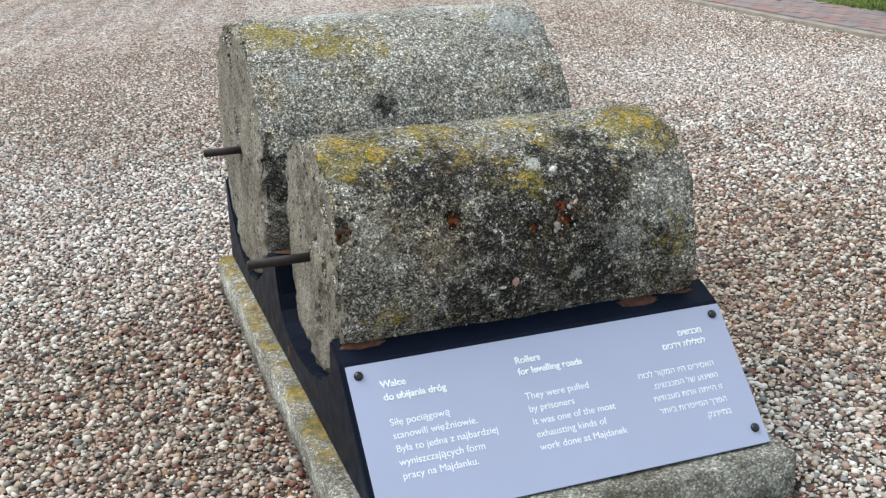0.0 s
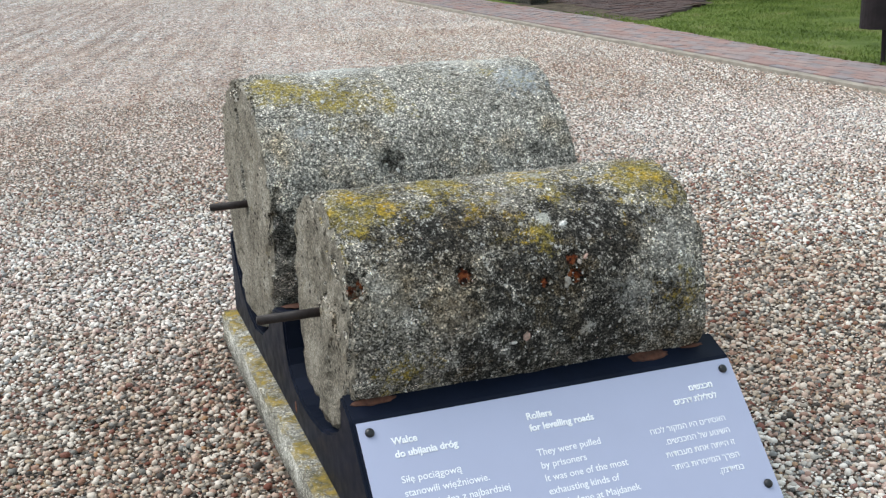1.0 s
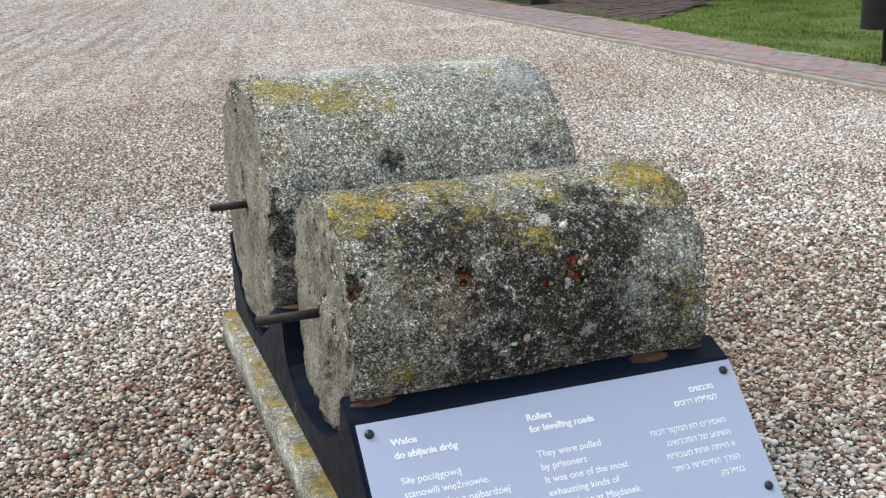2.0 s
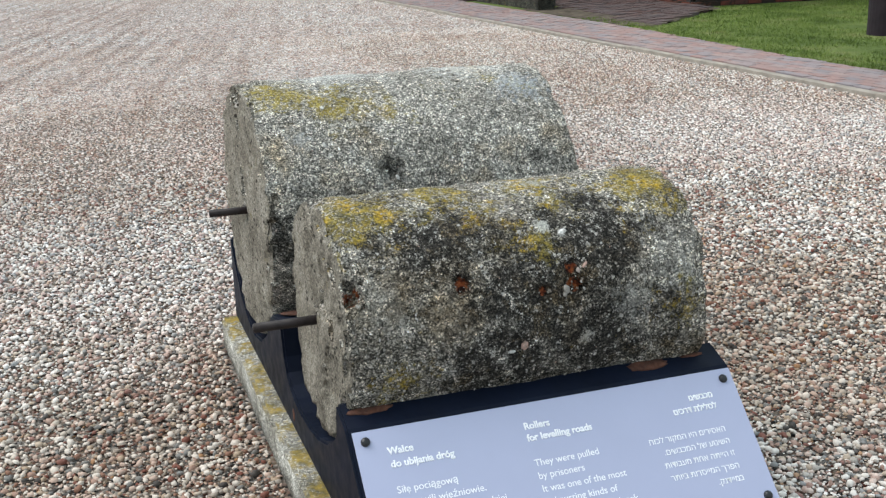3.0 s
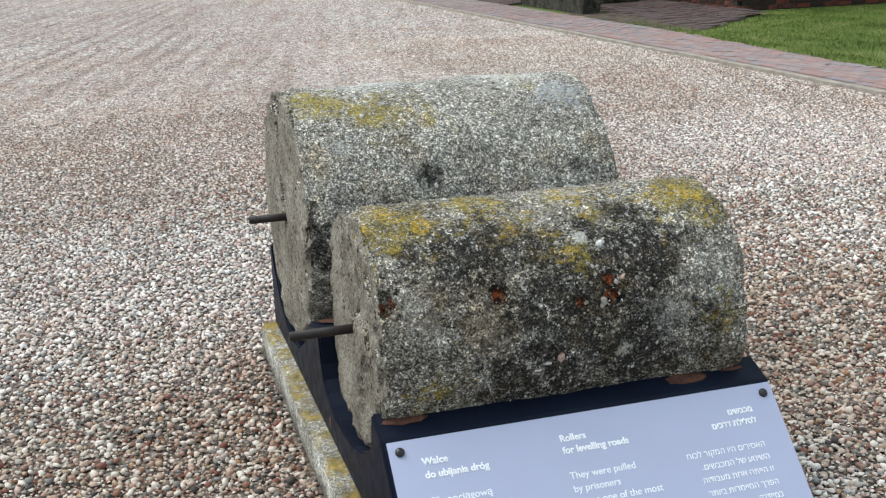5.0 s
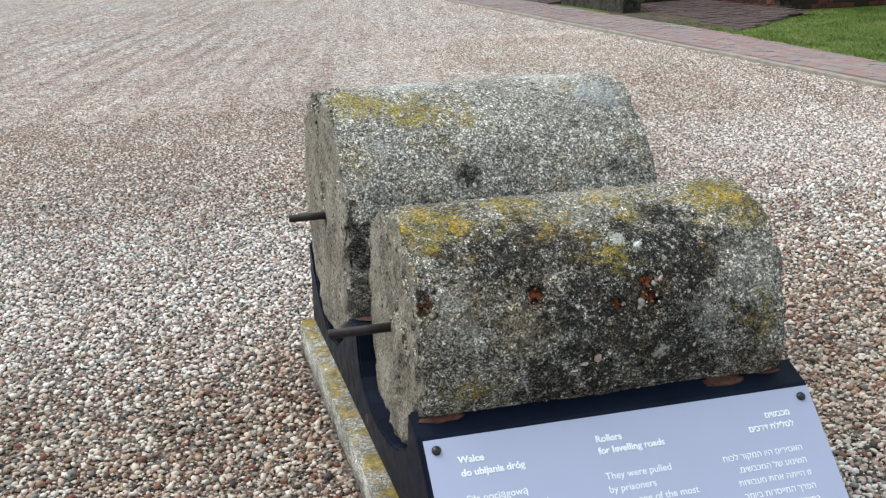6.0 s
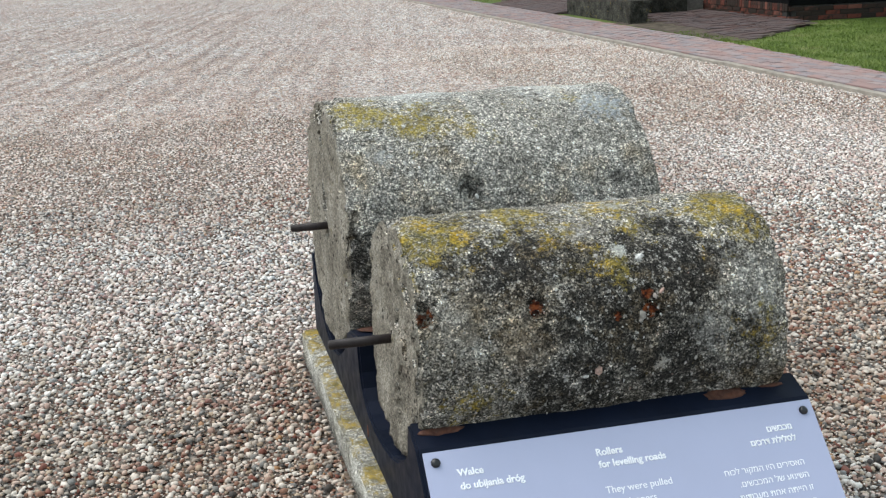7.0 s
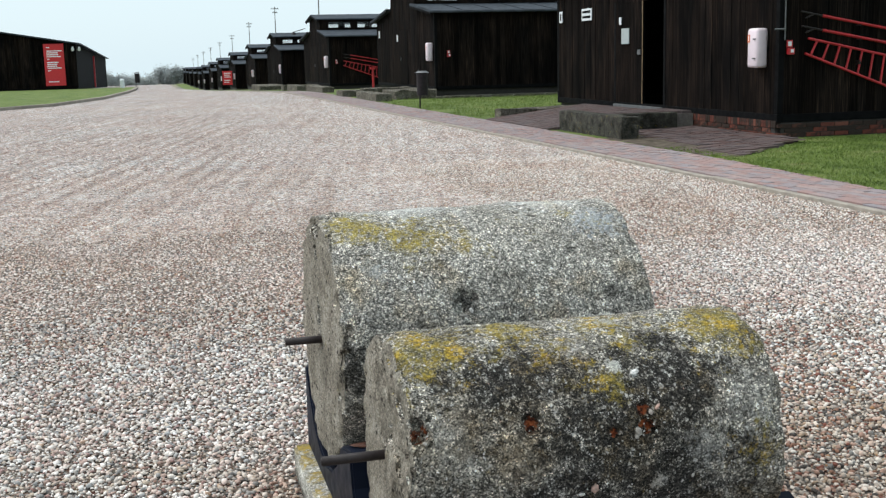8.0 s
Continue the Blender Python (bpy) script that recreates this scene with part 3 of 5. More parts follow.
def left_lawn():
    """The verge across the road, with a swept kerb line."""
    edge = [(-14, 33.5), (-9, 35.2), (-5.5, 37.3), (-3.2, 41.2), (-1.7, 48), (-0.9, 57), (-0.6, 66), (-0.6, 78)]
    bm = bmesh.new()
    rows = [[bm.verts.new((-14 + (x + 14) * k / 5, y, ground_z(y, -1) + 0.05)) for k in range(6)] for x, y in edge]
    for a, b in zip(rows, rows[1:]):
        for i in range(5):
            f = [a[i], a[i + 1], b[i + 1], b[i]]
            if len({tuple(round(c, 3) for c in v.co) for v in f}) == 4:
                bm.faces.new(f)
    kb = bmesh.new()
    for (x0, y0), (x1, y1) in zip(edge, edge[1:]):
        a, b = Vector((x0, y0, ground_z(y0, -1))), Vector((x1, y1, ground_z(y1, -1)))
        d = (b - a).normalized()
        s = Vector((d.y, -d.x, 0)) * 0.07
        up, dn = Vector((0, 0, 0.09)), Vector((0, 0, -0.05))
        v = [kb.verts.new(p + q + e) for p in (a, b) for q in (-s, s) for e in (dn, up)]
        for f in ((0, 1, 3, 2), (4, 6, 7, 5), (1, 5, 7, 3), (0, 2, 6, 4), (2, 3, 7, 6), (0, 4, 5, 1)):
            kb.faces.new([v[i] for i in f])
    bmesh.ops.recalc_face_normals(kb, faces=kb.faces)
    return bm, kb


lawn_bm, kerb_bm = left_lawn()
tagged(part("verge", lawn_bm, M_TURF), "green grass verge across the gravel road", "lawn", kind="structure")
tagged(part("kerb", kerb_bm, M_KERB), "curved concrete kerb round the grass verge", "kerb", kind="structure")
tagged(part("pavement", strip(ROAD_R + 0.1, PATH_R, -14, 250, -0.005, 2), M_SAND), "narrow red brick footpath beside the gravel road", "path", kind="structure")
pavement = bpy.data.objects["pavement"]

# kerb stones, each one metre long
kerb_line = thing("kerb_stones", 0, 0, 0, "row of worn concrete kerb stones edging the footpath", "kerb", kind="structure")
stone_mesh = mesh_of(roughen(a_box(0.045, 0.001, -0.12, 0.140, 0.999, 0.020, bevel=0.006), 0.004, 9), "kerb_stone", M_KERB)
for k in range(-2, 90):
    y = k * 1.0
    part("kerb_stone", stone_mesh, None, kerb_line, m=pose(ROAD_R + random.uniform(-0.006, 0.006), y, ground_z(y) + random.uniform(-0.006, 0.004), random.uniform(-0.3, 0.3), 0, random.uniform(-0.4, 0.4)))


# ---------------------------------------------------------------- the exhibit
OX, OY = 0.4265, 1.8008          # front corner of the concrete slab
SLAB_W, SLAB_L, SLAB_H = 1.010, 1.878, 0.0866
U0, U1 = 0.049, 0.984            # the steel cradle along the drums
FOOT, BEND, CREST = (0.063, SLAB_H), (0.3146, 0.3464), (0.392, 0.377)


def slab():
    bm = bmesh.new()
    bmesh.ops.create_grid(bm, x_segments=40, y_segments=70, size=0.5)
    for v in bm.verts:
        v.co = Vector(((v.co.x + 0.5) * SLAB_W, (v.co.y + 0.5) * SLAB_L, SLAB_H))
    r = bmesh.ops.extrude_face_region(bm, geom=bm.faces[:])
    for g in r["geom"]:
        if isinstance(g, bmesh.types.BMVert):
            g.co.z = -0.06
    bmesh.ops.recalc_face_normals(bm, faces=bm.faces)
    es = [e for e in bm.edges if e.calc_face_angle(0) > 1.0]
    bmesh.ops.bevel(bm, geom=es, offset=0.009, segments=2, affect="EDGES")
    return roughen(roughen(bm, 0.003, 11), 0.0015, 50)


tagged(part("concrete_slab", slab(), M_PLINTH, smooth=True, m=pose(OX, OY, 0)), "weathered concrete slab with yellow lichen, set in gravel", "plinth")

cradle = thing("steel_cradle", OX, OY, 0, "dark navy painted steel cradle bolted on a concrete slab", "cradle")


def arc(cy, cz, r, a0, a1, n):
    return [(cy + r * math.cos(radians(a0 + (a1 - a0) * i / n)), cz + r * math.sin(radians(a0 + (a1 - a0) * i / n))) for i in range(n + 1)]


D1Y, D1Z, R1, A1, B1 = 0.609, 0.493, 0.278, 0.0646, 0.9421
D2Y, D2Z, R2, A2, B2 = 1.484, 0.553, 0.380, 0.050, 0.9835
outline = [FOOT, BEND, CREST, (0.405, 0.298), (0.45, 0.258), (0.52, 0.224), (0.60, 0.198), (0.70, 0.182), (0.80, 0.176), (0.88, 0.184), (0.93, 0.200), (0.965, 0.225), (0.988, 0.262), (1.0, 0.305), (1.008, 0.345),
           (1.035, 0.352), (1.16, 0.325), (1.25, 0.235), (1.36, 0.178), (1.484, 0.155), (1.60, 0.172), (1.70, 0.215), (1.78, 0.285), (1.84, 0.372), (1.868, 0.372), (1.868, SLAB_H)]
part("body", prism(outline, U0, U1, 0.006), M_NAVY, cradle)
for (u, v, z, rx, sx, sy) in ((0.115, 0.356, 0.3635, 21.5, 0.05, 0.012), (0.79, 0.350, 0.3612, 21.5, 0.05, 0.017), (0.91, 0.358, 0.3643, 21.5, 0.03, 0.006), (0.12, 1.10, 0.343, -12, 0.05, 0.05)):
    bm = bmesh.new()
    bmesh.ops.create_icosphere(bm, subdivisions=3, radius=1)
    for p in bm.verts:
        k = 1 + 0.35 * noise.noise(p.co * 2.3 + Vector((u * 9, v * 5, 0)))
        p.co = Vector((p.co.x * sx * k, p.co.y * sy * k, p.co.z * 0.0022))
    part("rust_patch", bm, M_RUST, cradle, "flaking orange rust", smooth=True, m=pose(u, v, z, rx))
bm = bmesh.new()
bmesh.ops.create_icosphere(bm, subdivisions=3, radius=1)
for p in bm.verts:
    k = 1 + 0.35 * noise.noise(p.co * 2.3)
    p.co = Vector((p.co.x * 0.002, p.co.y * 0.012 * k, p.co.z * 0.016 * k))
part("rust_patch", bm, M_RUST, cradle, "flaking orange rust", smooth=True, m=pose(U0, 0.90, 0.13))

# the notice on the sloping front
slope = math.atan2(BEND[1] - FOOT[1], BEND[0] - FOOT[0])
notice = thing("information_panel", OX, OY + FOOT[0], FOOT[1], "grey lilac information panel with white lettering in three languages", "information sign")
notice.matrix_basis = pose(OX, OY + FOOT[0], FOOT[1], math.degrees(slope))
part("plate", a_box(0.060, 0.004, 0.001, 0.977, 0.350, 0.007, bevel=0.0012), M_PANEL, notice)
for bx, by in ((0.084, 0.325), (0.951, 0.325), (0.951, 0.042), (0.084, 0.042)):
    bm = bmesh.new()
    bmesh.ops.create_uvsphere(bm, u_segments=20, v_segments=12, radius=0.0105)
    bmesh.ops.scale(bm, vec=(1, 1, 0.75), verts=bm.verts)
    part("bolt", bm, M_BOLT, notice, "round black bolt head", smooth=True, m=pose(bx, by, 0.0085))


def line(words, x, y, size, bold=False, right=False):
    """One printed line. The small hook under an e is laid as its own stroke."""
    cu = bpy.data.curves.new("text_line", "FONT")
    cu.body, cu.size, cu.extrude = words.replace("\u0119", "e"), size, 0.0002
    cu.align_x = "RIGHT" if right else "LEFT"
    cu.bevel_depth, cu.bevel_resolution = (0.0008 if bold else 0.00012), 0
    cu.materials.append(M_WHITE)
    ob = new("text_line", cu)
    ob.parent = notice
    ob.matrix_basis = pose(x, y, 0.0074)
    for i, ch in enumerate(words):
        if ch == "\u0119":
            ruler = bpy.data.curves.new("ruler", "FONT")
            ruler.body, ruler.size = words[:i].replace("\u0119", "e") + "e", size
            tmp = new("ruler", ruler)
            bpy.context.view_layer.update()
            w = tmp.dimensions.x
            bpy.data.objects.remove(tmp)
            hook = bmesh.new()
            for p, q in (((-0.12, 0.03), (-0.2, -0.07)), ((-0.2, -0.07), (-0.17, -0.16)), ((-0.17, -0.16), (-0.07, -0.17))):
                tube(hook, (p[0] * size, p[1] * size, 0), (q[0] * size, q[1] * size, 0), size * 0.032, 6)
            part("hook", hook, M_WHITE, ob, m=pose(w, 0, 0))
    return ob


for k, (words, s) in enumerate((("Walce", 0.290), ("do ubijania dr\u00f3g", 0.261), ("Si\u0142\u0119 poci\u0105gow\u0105", 0.205), ("stanowili wi\u0119\u017aniowie.", 0.176),
                                ("By\u0142a to jedna z najbardziej", 0.147), ("wyniszczaj\u0105cych form", 0.118), ("pracy na Majdanku.", 0.089))):
    line(words, 0.126, s, SIZE_B if k < 2 else SIZE_R, k < 2)
for k, (words, s) in enumerate((("Rollers", 0.290), ("for levelling roads", 0.263), ("They were pulled", 0.206), ("by prisoners", 0.177),
                                ("It was one of the most", 0.148), ("exhausting kinds of", 0.119), ("work done at Majdanek", 0.090))):
    line(words, 0.436, s, SIZE_B if k < 2 else SIZE_R, k < 2)
for k, (words, s) in enumerate((("\u05de\u05db\u05d1\u05e9\u05d9\u05dd", 0.287), ("\u05dc\u05e1\u05dc\u05d9\u05dc\u05ea \u05d3\u05e8\u05db\u05d9\u05dd", 0.260),
                                ("\u05d4\u05d0\u05e1\u05d9\u05e8\u05d9\u05dd \u05d4\u05d9\u05d5 \u05d4\u05de\u05e7\u05d5\u05e8 \u05dc\u05db\u05d5\u05d7", 0.203),
                                ("\u05d4\u05e9\u05d9\u05e0\u05d5\u05e2 \u05e9\u05dc \u05d4\u05de\u05db\u05d1\u05e9\u05d9\u05dd.", 0.174),
                                ("\u05d6\u05d5 \u05d4\u05d9\u05d9\u05ea\u05d4 \u05d0\u05d7\u05ea \u05de\u05e2\u05d1\u05d5\u05d3\u05d5\u05ea", 0.145),
                                ("\u05d4\u05e4\u05e8\u05da \u05d4\u05de\u05d9\u05d9\u05e1\u05e8\u05d5\u05ea \u05d1\u05d9\u05d5\u05ea\u05e8", 0.115),
                                ("\u05d1\u05de\u05d9\u05d9\u05d3\u05e0\u05e7.", 0.086))):
    line(words[::-1], 0.910, s, SIZE_H, k < 2, True)


def drum(radius, x0, x1, seed, pits, chips, hollows):
    """A cast stone drum along x, its rims chipped; pits: (x, degrees up from the front, radius, depth);
    hollows in the end face: (across, up, half width, half height, depth)."""
    bm = bmesh.new()
    ns = 210
    # finer round the weathered front and top than underneath
    turns = [radians(-40 + 180 * j / 220) for j in range(220)] + [radians(140 + 180 * j / 80) for j in range(80)]
    nth = len(turns)
    prof = []
    for k in range(33):
        prof.append((x0, radius * (0.03 + 0.93 * k / 32)))
    e = 0.016
    for k in range(1, 6):
        a = radians(90 * k / 6)
        prof.append((x0 + e * (1 - math.cos(a)) * 1.0, radius - e + e * math.sin(a)))
    for k in range(ns + 1):
        prof.append((x0 + e + (x1 - x0 - 2 * e) * k / ns, radius))
    for k in range(5, 0, -1):
        a = radians(90 * k / 6)
        prof.append((x1 - e * (1 - math.cos(a)), radius - e + e * math.sin(a)))
    for k in range(14, -1, -1):
        prof.append((x1, radius * (0.03 + 0.93 * k / 14)))
    rings = []
    off = Vector((seed, seed * 3.1, seed * 1.7))
    for x, r in prof:
        ring = []
        for a in turns:
            d = Vector((0, -math.cos(a), math.sin(a)))
            p = Vector((x, 0, 0)) + d * r
            out = d if r > radius - 0.001 else (d + Vector((-1 if x < (x0 + x1) / 2 else 1, 0, 0)) * 1.2).normalized()
            w = 0.005 * noise.noise(p * 5 + off) + 0.0035 * noise.noise(p * 17 + off) + 0.0022 * noise.noise(p * 48 + off)
            if r < radius * 0.97:
                w += 0.011 * noise.noise(p * 7 + off) + 0.006 * noise.noise(p * 23 + off) + 0.0025 * noise.noise(p * 60 + off)
                for hy, hz, hw, hh, depth in hollows if x < x0 + 0.01 else ():
                    h = math.hypot((p.y - hy) / hw, (p.z - hz) / hh) * (1 + 0.5 * noise.noise(p * 40 + off))
                    w -= depth * max(0.0, min(1.0, (1.15 - h) * 4.0))
            rim = max(0.0, 1 - min(abs(x - x0), abs(x - x1)) / 0.045) if r > radius * 0.86 else 0.0
            w -= rim * (max(0.0, noise.noise(p * 11 + off * 2) - 0.05) * 0.045 + max(0.0, noise.noise(p * 34 + off)) * 0.010)
            for cx, deg, cr, depth in pits:
                if r > radius - 0.001:
                    q = Vector((cx, -radius * math.cos(radians(deg)), radius * math.sin(radians(deg))))
                    h = (p - q).length / cr * (1 + 0.5 * noise.noise(p * 60 + off))
                    if h < 1.2:
                        w -= depth * max(0.0, min(1.0, (1.2 - h) * 3.5))
            for cx, deg, cr, depth in chips:
                q = Vector((cx, -radius * math.cos(radians(deg)), radius * math.sin(radians(deg))))
                h = (p - q).length / cr * (1 + 0.6 * noise.noise(p * 30 + off))
                if h < 1:
                    w -= depth * (1 - h) ** 0.6
            ring.append(bm.verts.new(p + out * w))
        rings.append(ring)
    for a, b in zip(rings, rings[1:]):
        for j in range(nth):
            bm.faces.new((a[j], b[j], b[(j + 1) % nth], a[(j + 1) % nth]))
    bm.faces.new(rings[0])
    bm.faces.new(rings[-1][::-1])
    bmesh.ops.recalc_face_normals(bm, faces=bm.faces)
    return bm


def on_drum(x, deg, radius):
    return (x, -radius * math.cos(radians(deg)), radius * math.sin(radians(deg)))


M_FACE = cast_face()


def aggregate_stone():
    s = Shade("broken_aggregate", 0.8, spec=0.3)
    c = s.ramp(s.island(), [(0.0, (0.30, 0.28, 0.25)), (0.25, (0.50, 0.47, 0.42)), (0.5, (0.66, 0.64, 0.60)), (0.72, (0.42, 0.36, 0.32)), (0.80, (0.80, 0.79, 0.76)), (0.95, (0.50, 0.33, 0.27))], True)
    return s.done(s.mix(s.ramp(s.noise(160, 5), [(0.4, 0.6), (0.6, 0.0)]), c, (0.16, 0.14, 0.12)))


M_AGGREGATE = aggregate_stone()


def aggregate(radius, x0, x1, count, seed, large):
    """Bits of broken stone that stand out of the weathered skin; large: (x, degrees, radius)."""
    rng = random.Random(seed)
    base, faces = ico(1)
    vs, fs = [], []
    spots = [(rng.uniform(x0 + 0.02, x1 - 0.02), rng.uniform(-35, 120), rng.uniform(0.0012, 0.0030) + 0.0016 * rng.random() ** 6) for _ in range(count)]
    for x, deg, r in spots + list(large):
        out = Vector((0, -math.cos(radians(deg)), math.sin(radians(deg))))
        side = Vector((1, 0, 0))
        turn = Matrix.Rotation(rng.uniform(0, 6.283), 3, out)
        u, v = turn @ side, turn @ out.cross(side)
        c = Vector((x, 0, 0)) + out * (radius - 0.001)
        k = len(vs)
        su, sv, sw = r * rng.uniform(0.8, 1.5), r * rng.uniform(0.6, 1.0), r * 0.6
        vs += [c + u * (b[0] * su * rng.uniform(0.7, 1.2)) + v * (b[1] * sv * rng.uniform(0.7, 1.2)) + out * (b[2] * sw) for b in base]
        fs += [tuple(int(i) + k for i in f) for f in faces]
    me = bpy.data.meshes.new("aggregate")
    me.from_pydata(vs, [], fs)
    me.materials.append(M_AGGREGATE)
    return me


def roller(cy, cz, radius, x0, x1, seed, pits, chips, hollows, bits, material, rod, label):
    t = thing("road_roller", OX, OY + cy, cz, label, "stone roller", "stone road rollers")
    body = part("drum", drum(radius, x0, x1, seed, pits, chips, hollows), material, t, smooth=True)
    tagged(part("aggregate", aggregate(radius, x0, x1, 1200 if radius < 0.3 else 700, int(seed * 10), bits), None, t, "pale bits of broken stone"), kind="stuff")
    body.data.materials.append(M_FACE)
    for f in body.data.polygons:
        if abs(f.normal.x) > 0.55 and (f.center.x < x0 + 0.02 or f.center.x > x1 - 0.02):
            f.material_index = 1
    for end, way in ((x0, rod), (x1, x1 + 0.1)):
        bm = bmesh.new()
        tube(bm, (end + (0.05 if way < end else -0.05), 0, 0), (way, 0, 0), 0.0115, 24)
        es = [e for e in bm.edges if e.calc_face_angle(0) > 1]
        bmesh.ops.bevel(bm, geom=es, offset=0.002, segments=2, affect="EDGES")
        part("axle_rod", roughen(bm, 0.0006, 60), M_IRON, t, "round rusted iron axle rod", smooth=True)
    return t


PITS1 = ((0.339, 26, 0.020, 0.018), (0.602, 20.2, 0.020, 0.026), (0.597, 28, 0.015, 0.012), (0.523, 18.5, 0.011, 0.012), (0.086, 28.4, 0.026, 0.036), (0.459, -5.8, 0.02, 0.01), (0.64, 2, 0.025, 0.008))
PITS2 = ((A2 + 0.034, 86, 0.028, 0.045), (0.405, 23, 0.022, 0.03), (0.43, 26, 0.018, 0.022), (0.40, 28, 0.014, 0.014), (0.767, 45.5, 0.012, 0.01))
# first list: dark blotches; those below 0 degrees paint shade on the underside
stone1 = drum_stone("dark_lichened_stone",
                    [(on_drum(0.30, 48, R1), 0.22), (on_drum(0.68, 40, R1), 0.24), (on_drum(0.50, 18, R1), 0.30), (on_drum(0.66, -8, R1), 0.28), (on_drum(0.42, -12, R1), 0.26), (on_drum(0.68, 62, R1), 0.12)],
                    [(on_drum(0.15, 74, R1), 0.20, 1.0), (on_drum(0.85, 72, R1), 0.20, 0.95), (on_drum(0.53, 42, R1), 0.10, 0.85), (on_drum(0.36, 84, R1), 0.18, 0.8), (on_drum(0.60, 86, R1), 0.18, 0.8),
                     (on_drum(0.42, 62, R1), 0.14, 0.6), (on_drum(0.18, -14, R1), 0.14, 0.6), (on_drum(0.06, 50, R1), 0.10, 0.65), (on_drum(0.88, 8, R1), 0.14, 0.55), (on_drum(0.60, 66, R1), 0.16, 0.55)],
                    [(on_drum(x, a, R1 - d * 0.6), r * 1.45) for x, a, r, d in PITS1[:5]], False,
                    [(on_drum(0.556, 50, R1), 0.034, (0.70, 0.69, 0.63)), (on_drum(0.596, 45, R1), 0.016, (0.75, 0.74, 0.70)), (on_drum(0.60, 86, R1), 0.05, (0.46, 0.44, 0.38)), (on_drum(0.62, -6, R1), 0.03, (0.52, 0.5, 0.46)),
                     (on_drum(0.16, 22, R1), 0.17, (0.46, 0.43, 0.38)), (on_drum(0.86, 30, R1), 0.20, (0.46, 0.445, 0.41)), (on_drum(0.30, 10, R1), 0.13, (0.40, 0.36, 0.31)), (on_drum(0.74, 8, R1), 0.12, (0.46, 0.45, 0.42)), (on_drum(0.48, 66, R1), 0.10, (0.42, 0.38, 0.34))])
# first list: the wide blobs from 0 degrees down are painted shade
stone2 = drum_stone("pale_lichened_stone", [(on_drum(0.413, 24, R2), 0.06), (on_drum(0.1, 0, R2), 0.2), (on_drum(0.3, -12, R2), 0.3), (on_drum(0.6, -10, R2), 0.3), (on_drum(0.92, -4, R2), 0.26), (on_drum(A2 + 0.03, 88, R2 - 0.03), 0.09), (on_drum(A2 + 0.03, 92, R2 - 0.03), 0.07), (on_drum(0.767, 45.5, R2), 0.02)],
                    [(on_drum(0.15, 70, R2), 0.17, 0.95), (on_drum(0.31, 60, R2), 0.17, 0.9), (on_drum(0.45, 56, R2), 0.15, 0.62), (on_drum(0.88, 62, R2), 0.09, 0.65), (on_drum(0.80, 72, R2), 0.09, 0.6), (on_drum(0.62, 62, R2), 0.12, 0.45)],
                    [], True, [(on_drum(0.88, 64, R2), 0.16, (0.46, 0.50, 0.54)), (on_drum(0.17, 42, R2), 0.07, (0.46, 0.48, 0.49)), (on_drum(A2 + 0.02, 100, R2 - 0.02), 0.059, (0.05, 0.038, 0.022)), (on_drum(A2 + 0.035, 88, R2 - 0.02), 0.05, (0.05, 0.038, 0.022)), (on_drum(0.35, 96, R2), 0.3, (0.74, 0.74, 0.71)), (on_drum(0.75, 96, R2), 0.3, (0.76, 0.76, 0.73))])
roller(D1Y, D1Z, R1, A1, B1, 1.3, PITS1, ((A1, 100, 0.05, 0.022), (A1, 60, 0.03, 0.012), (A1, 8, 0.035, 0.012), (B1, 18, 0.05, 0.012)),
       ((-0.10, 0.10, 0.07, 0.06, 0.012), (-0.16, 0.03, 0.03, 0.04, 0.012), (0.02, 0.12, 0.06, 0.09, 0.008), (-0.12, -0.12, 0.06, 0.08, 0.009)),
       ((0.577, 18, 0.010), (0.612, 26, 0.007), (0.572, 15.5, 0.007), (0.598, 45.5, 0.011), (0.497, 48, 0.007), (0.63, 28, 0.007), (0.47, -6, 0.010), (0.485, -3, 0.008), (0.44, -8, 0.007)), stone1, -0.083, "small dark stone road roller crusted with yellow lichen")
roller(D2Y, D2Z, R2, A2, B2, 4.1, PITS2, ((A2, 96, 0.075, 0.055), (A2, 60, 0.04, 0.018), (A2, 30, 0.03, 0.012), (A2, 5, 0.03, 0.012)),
       ((0.0, 0.06, 0.045, 0.06, 0.065), (-0.02, 0.0, 0.03, 0.03, 0.02), (0.0, 0.27, 0.04, 0.05, 0.02)),
       ((0.405, 19, 0.010), (0.43, 21, 0.007), (0.38, 20, 0.007), (0.24, 38, 0.009), (0.26, 58, 0.008), (0.33, 54, 0.008), (0.21, 62, 0.007)), stone2, -0.056, "large grey stone road roller with yellow lichen")

# ---------------------------------------------------------------- barracks
BX, BY, STEP = 9.525, 15.48, 21.6
WIDE, LONG = 9.56, 40.0
SILL, EAVE = 0.33, 2.86
MON0, MON1, MON_Z0, MON_Z1, RIDGE = 2.75, 6.81, 3.20, 3.82, 4.12


def wall_top(y):
    d = min(y, WIDE - y)
    if MON0 < y < MON1:
        return MON_Z1 + (RIDGE - MON_Z1) * (1 - abs(y - WIDE / 2) / (WIDE / 2 - MON0))
    return EAVE + (MON_Z0 - EAVE) * min(1.0, d / MON0)


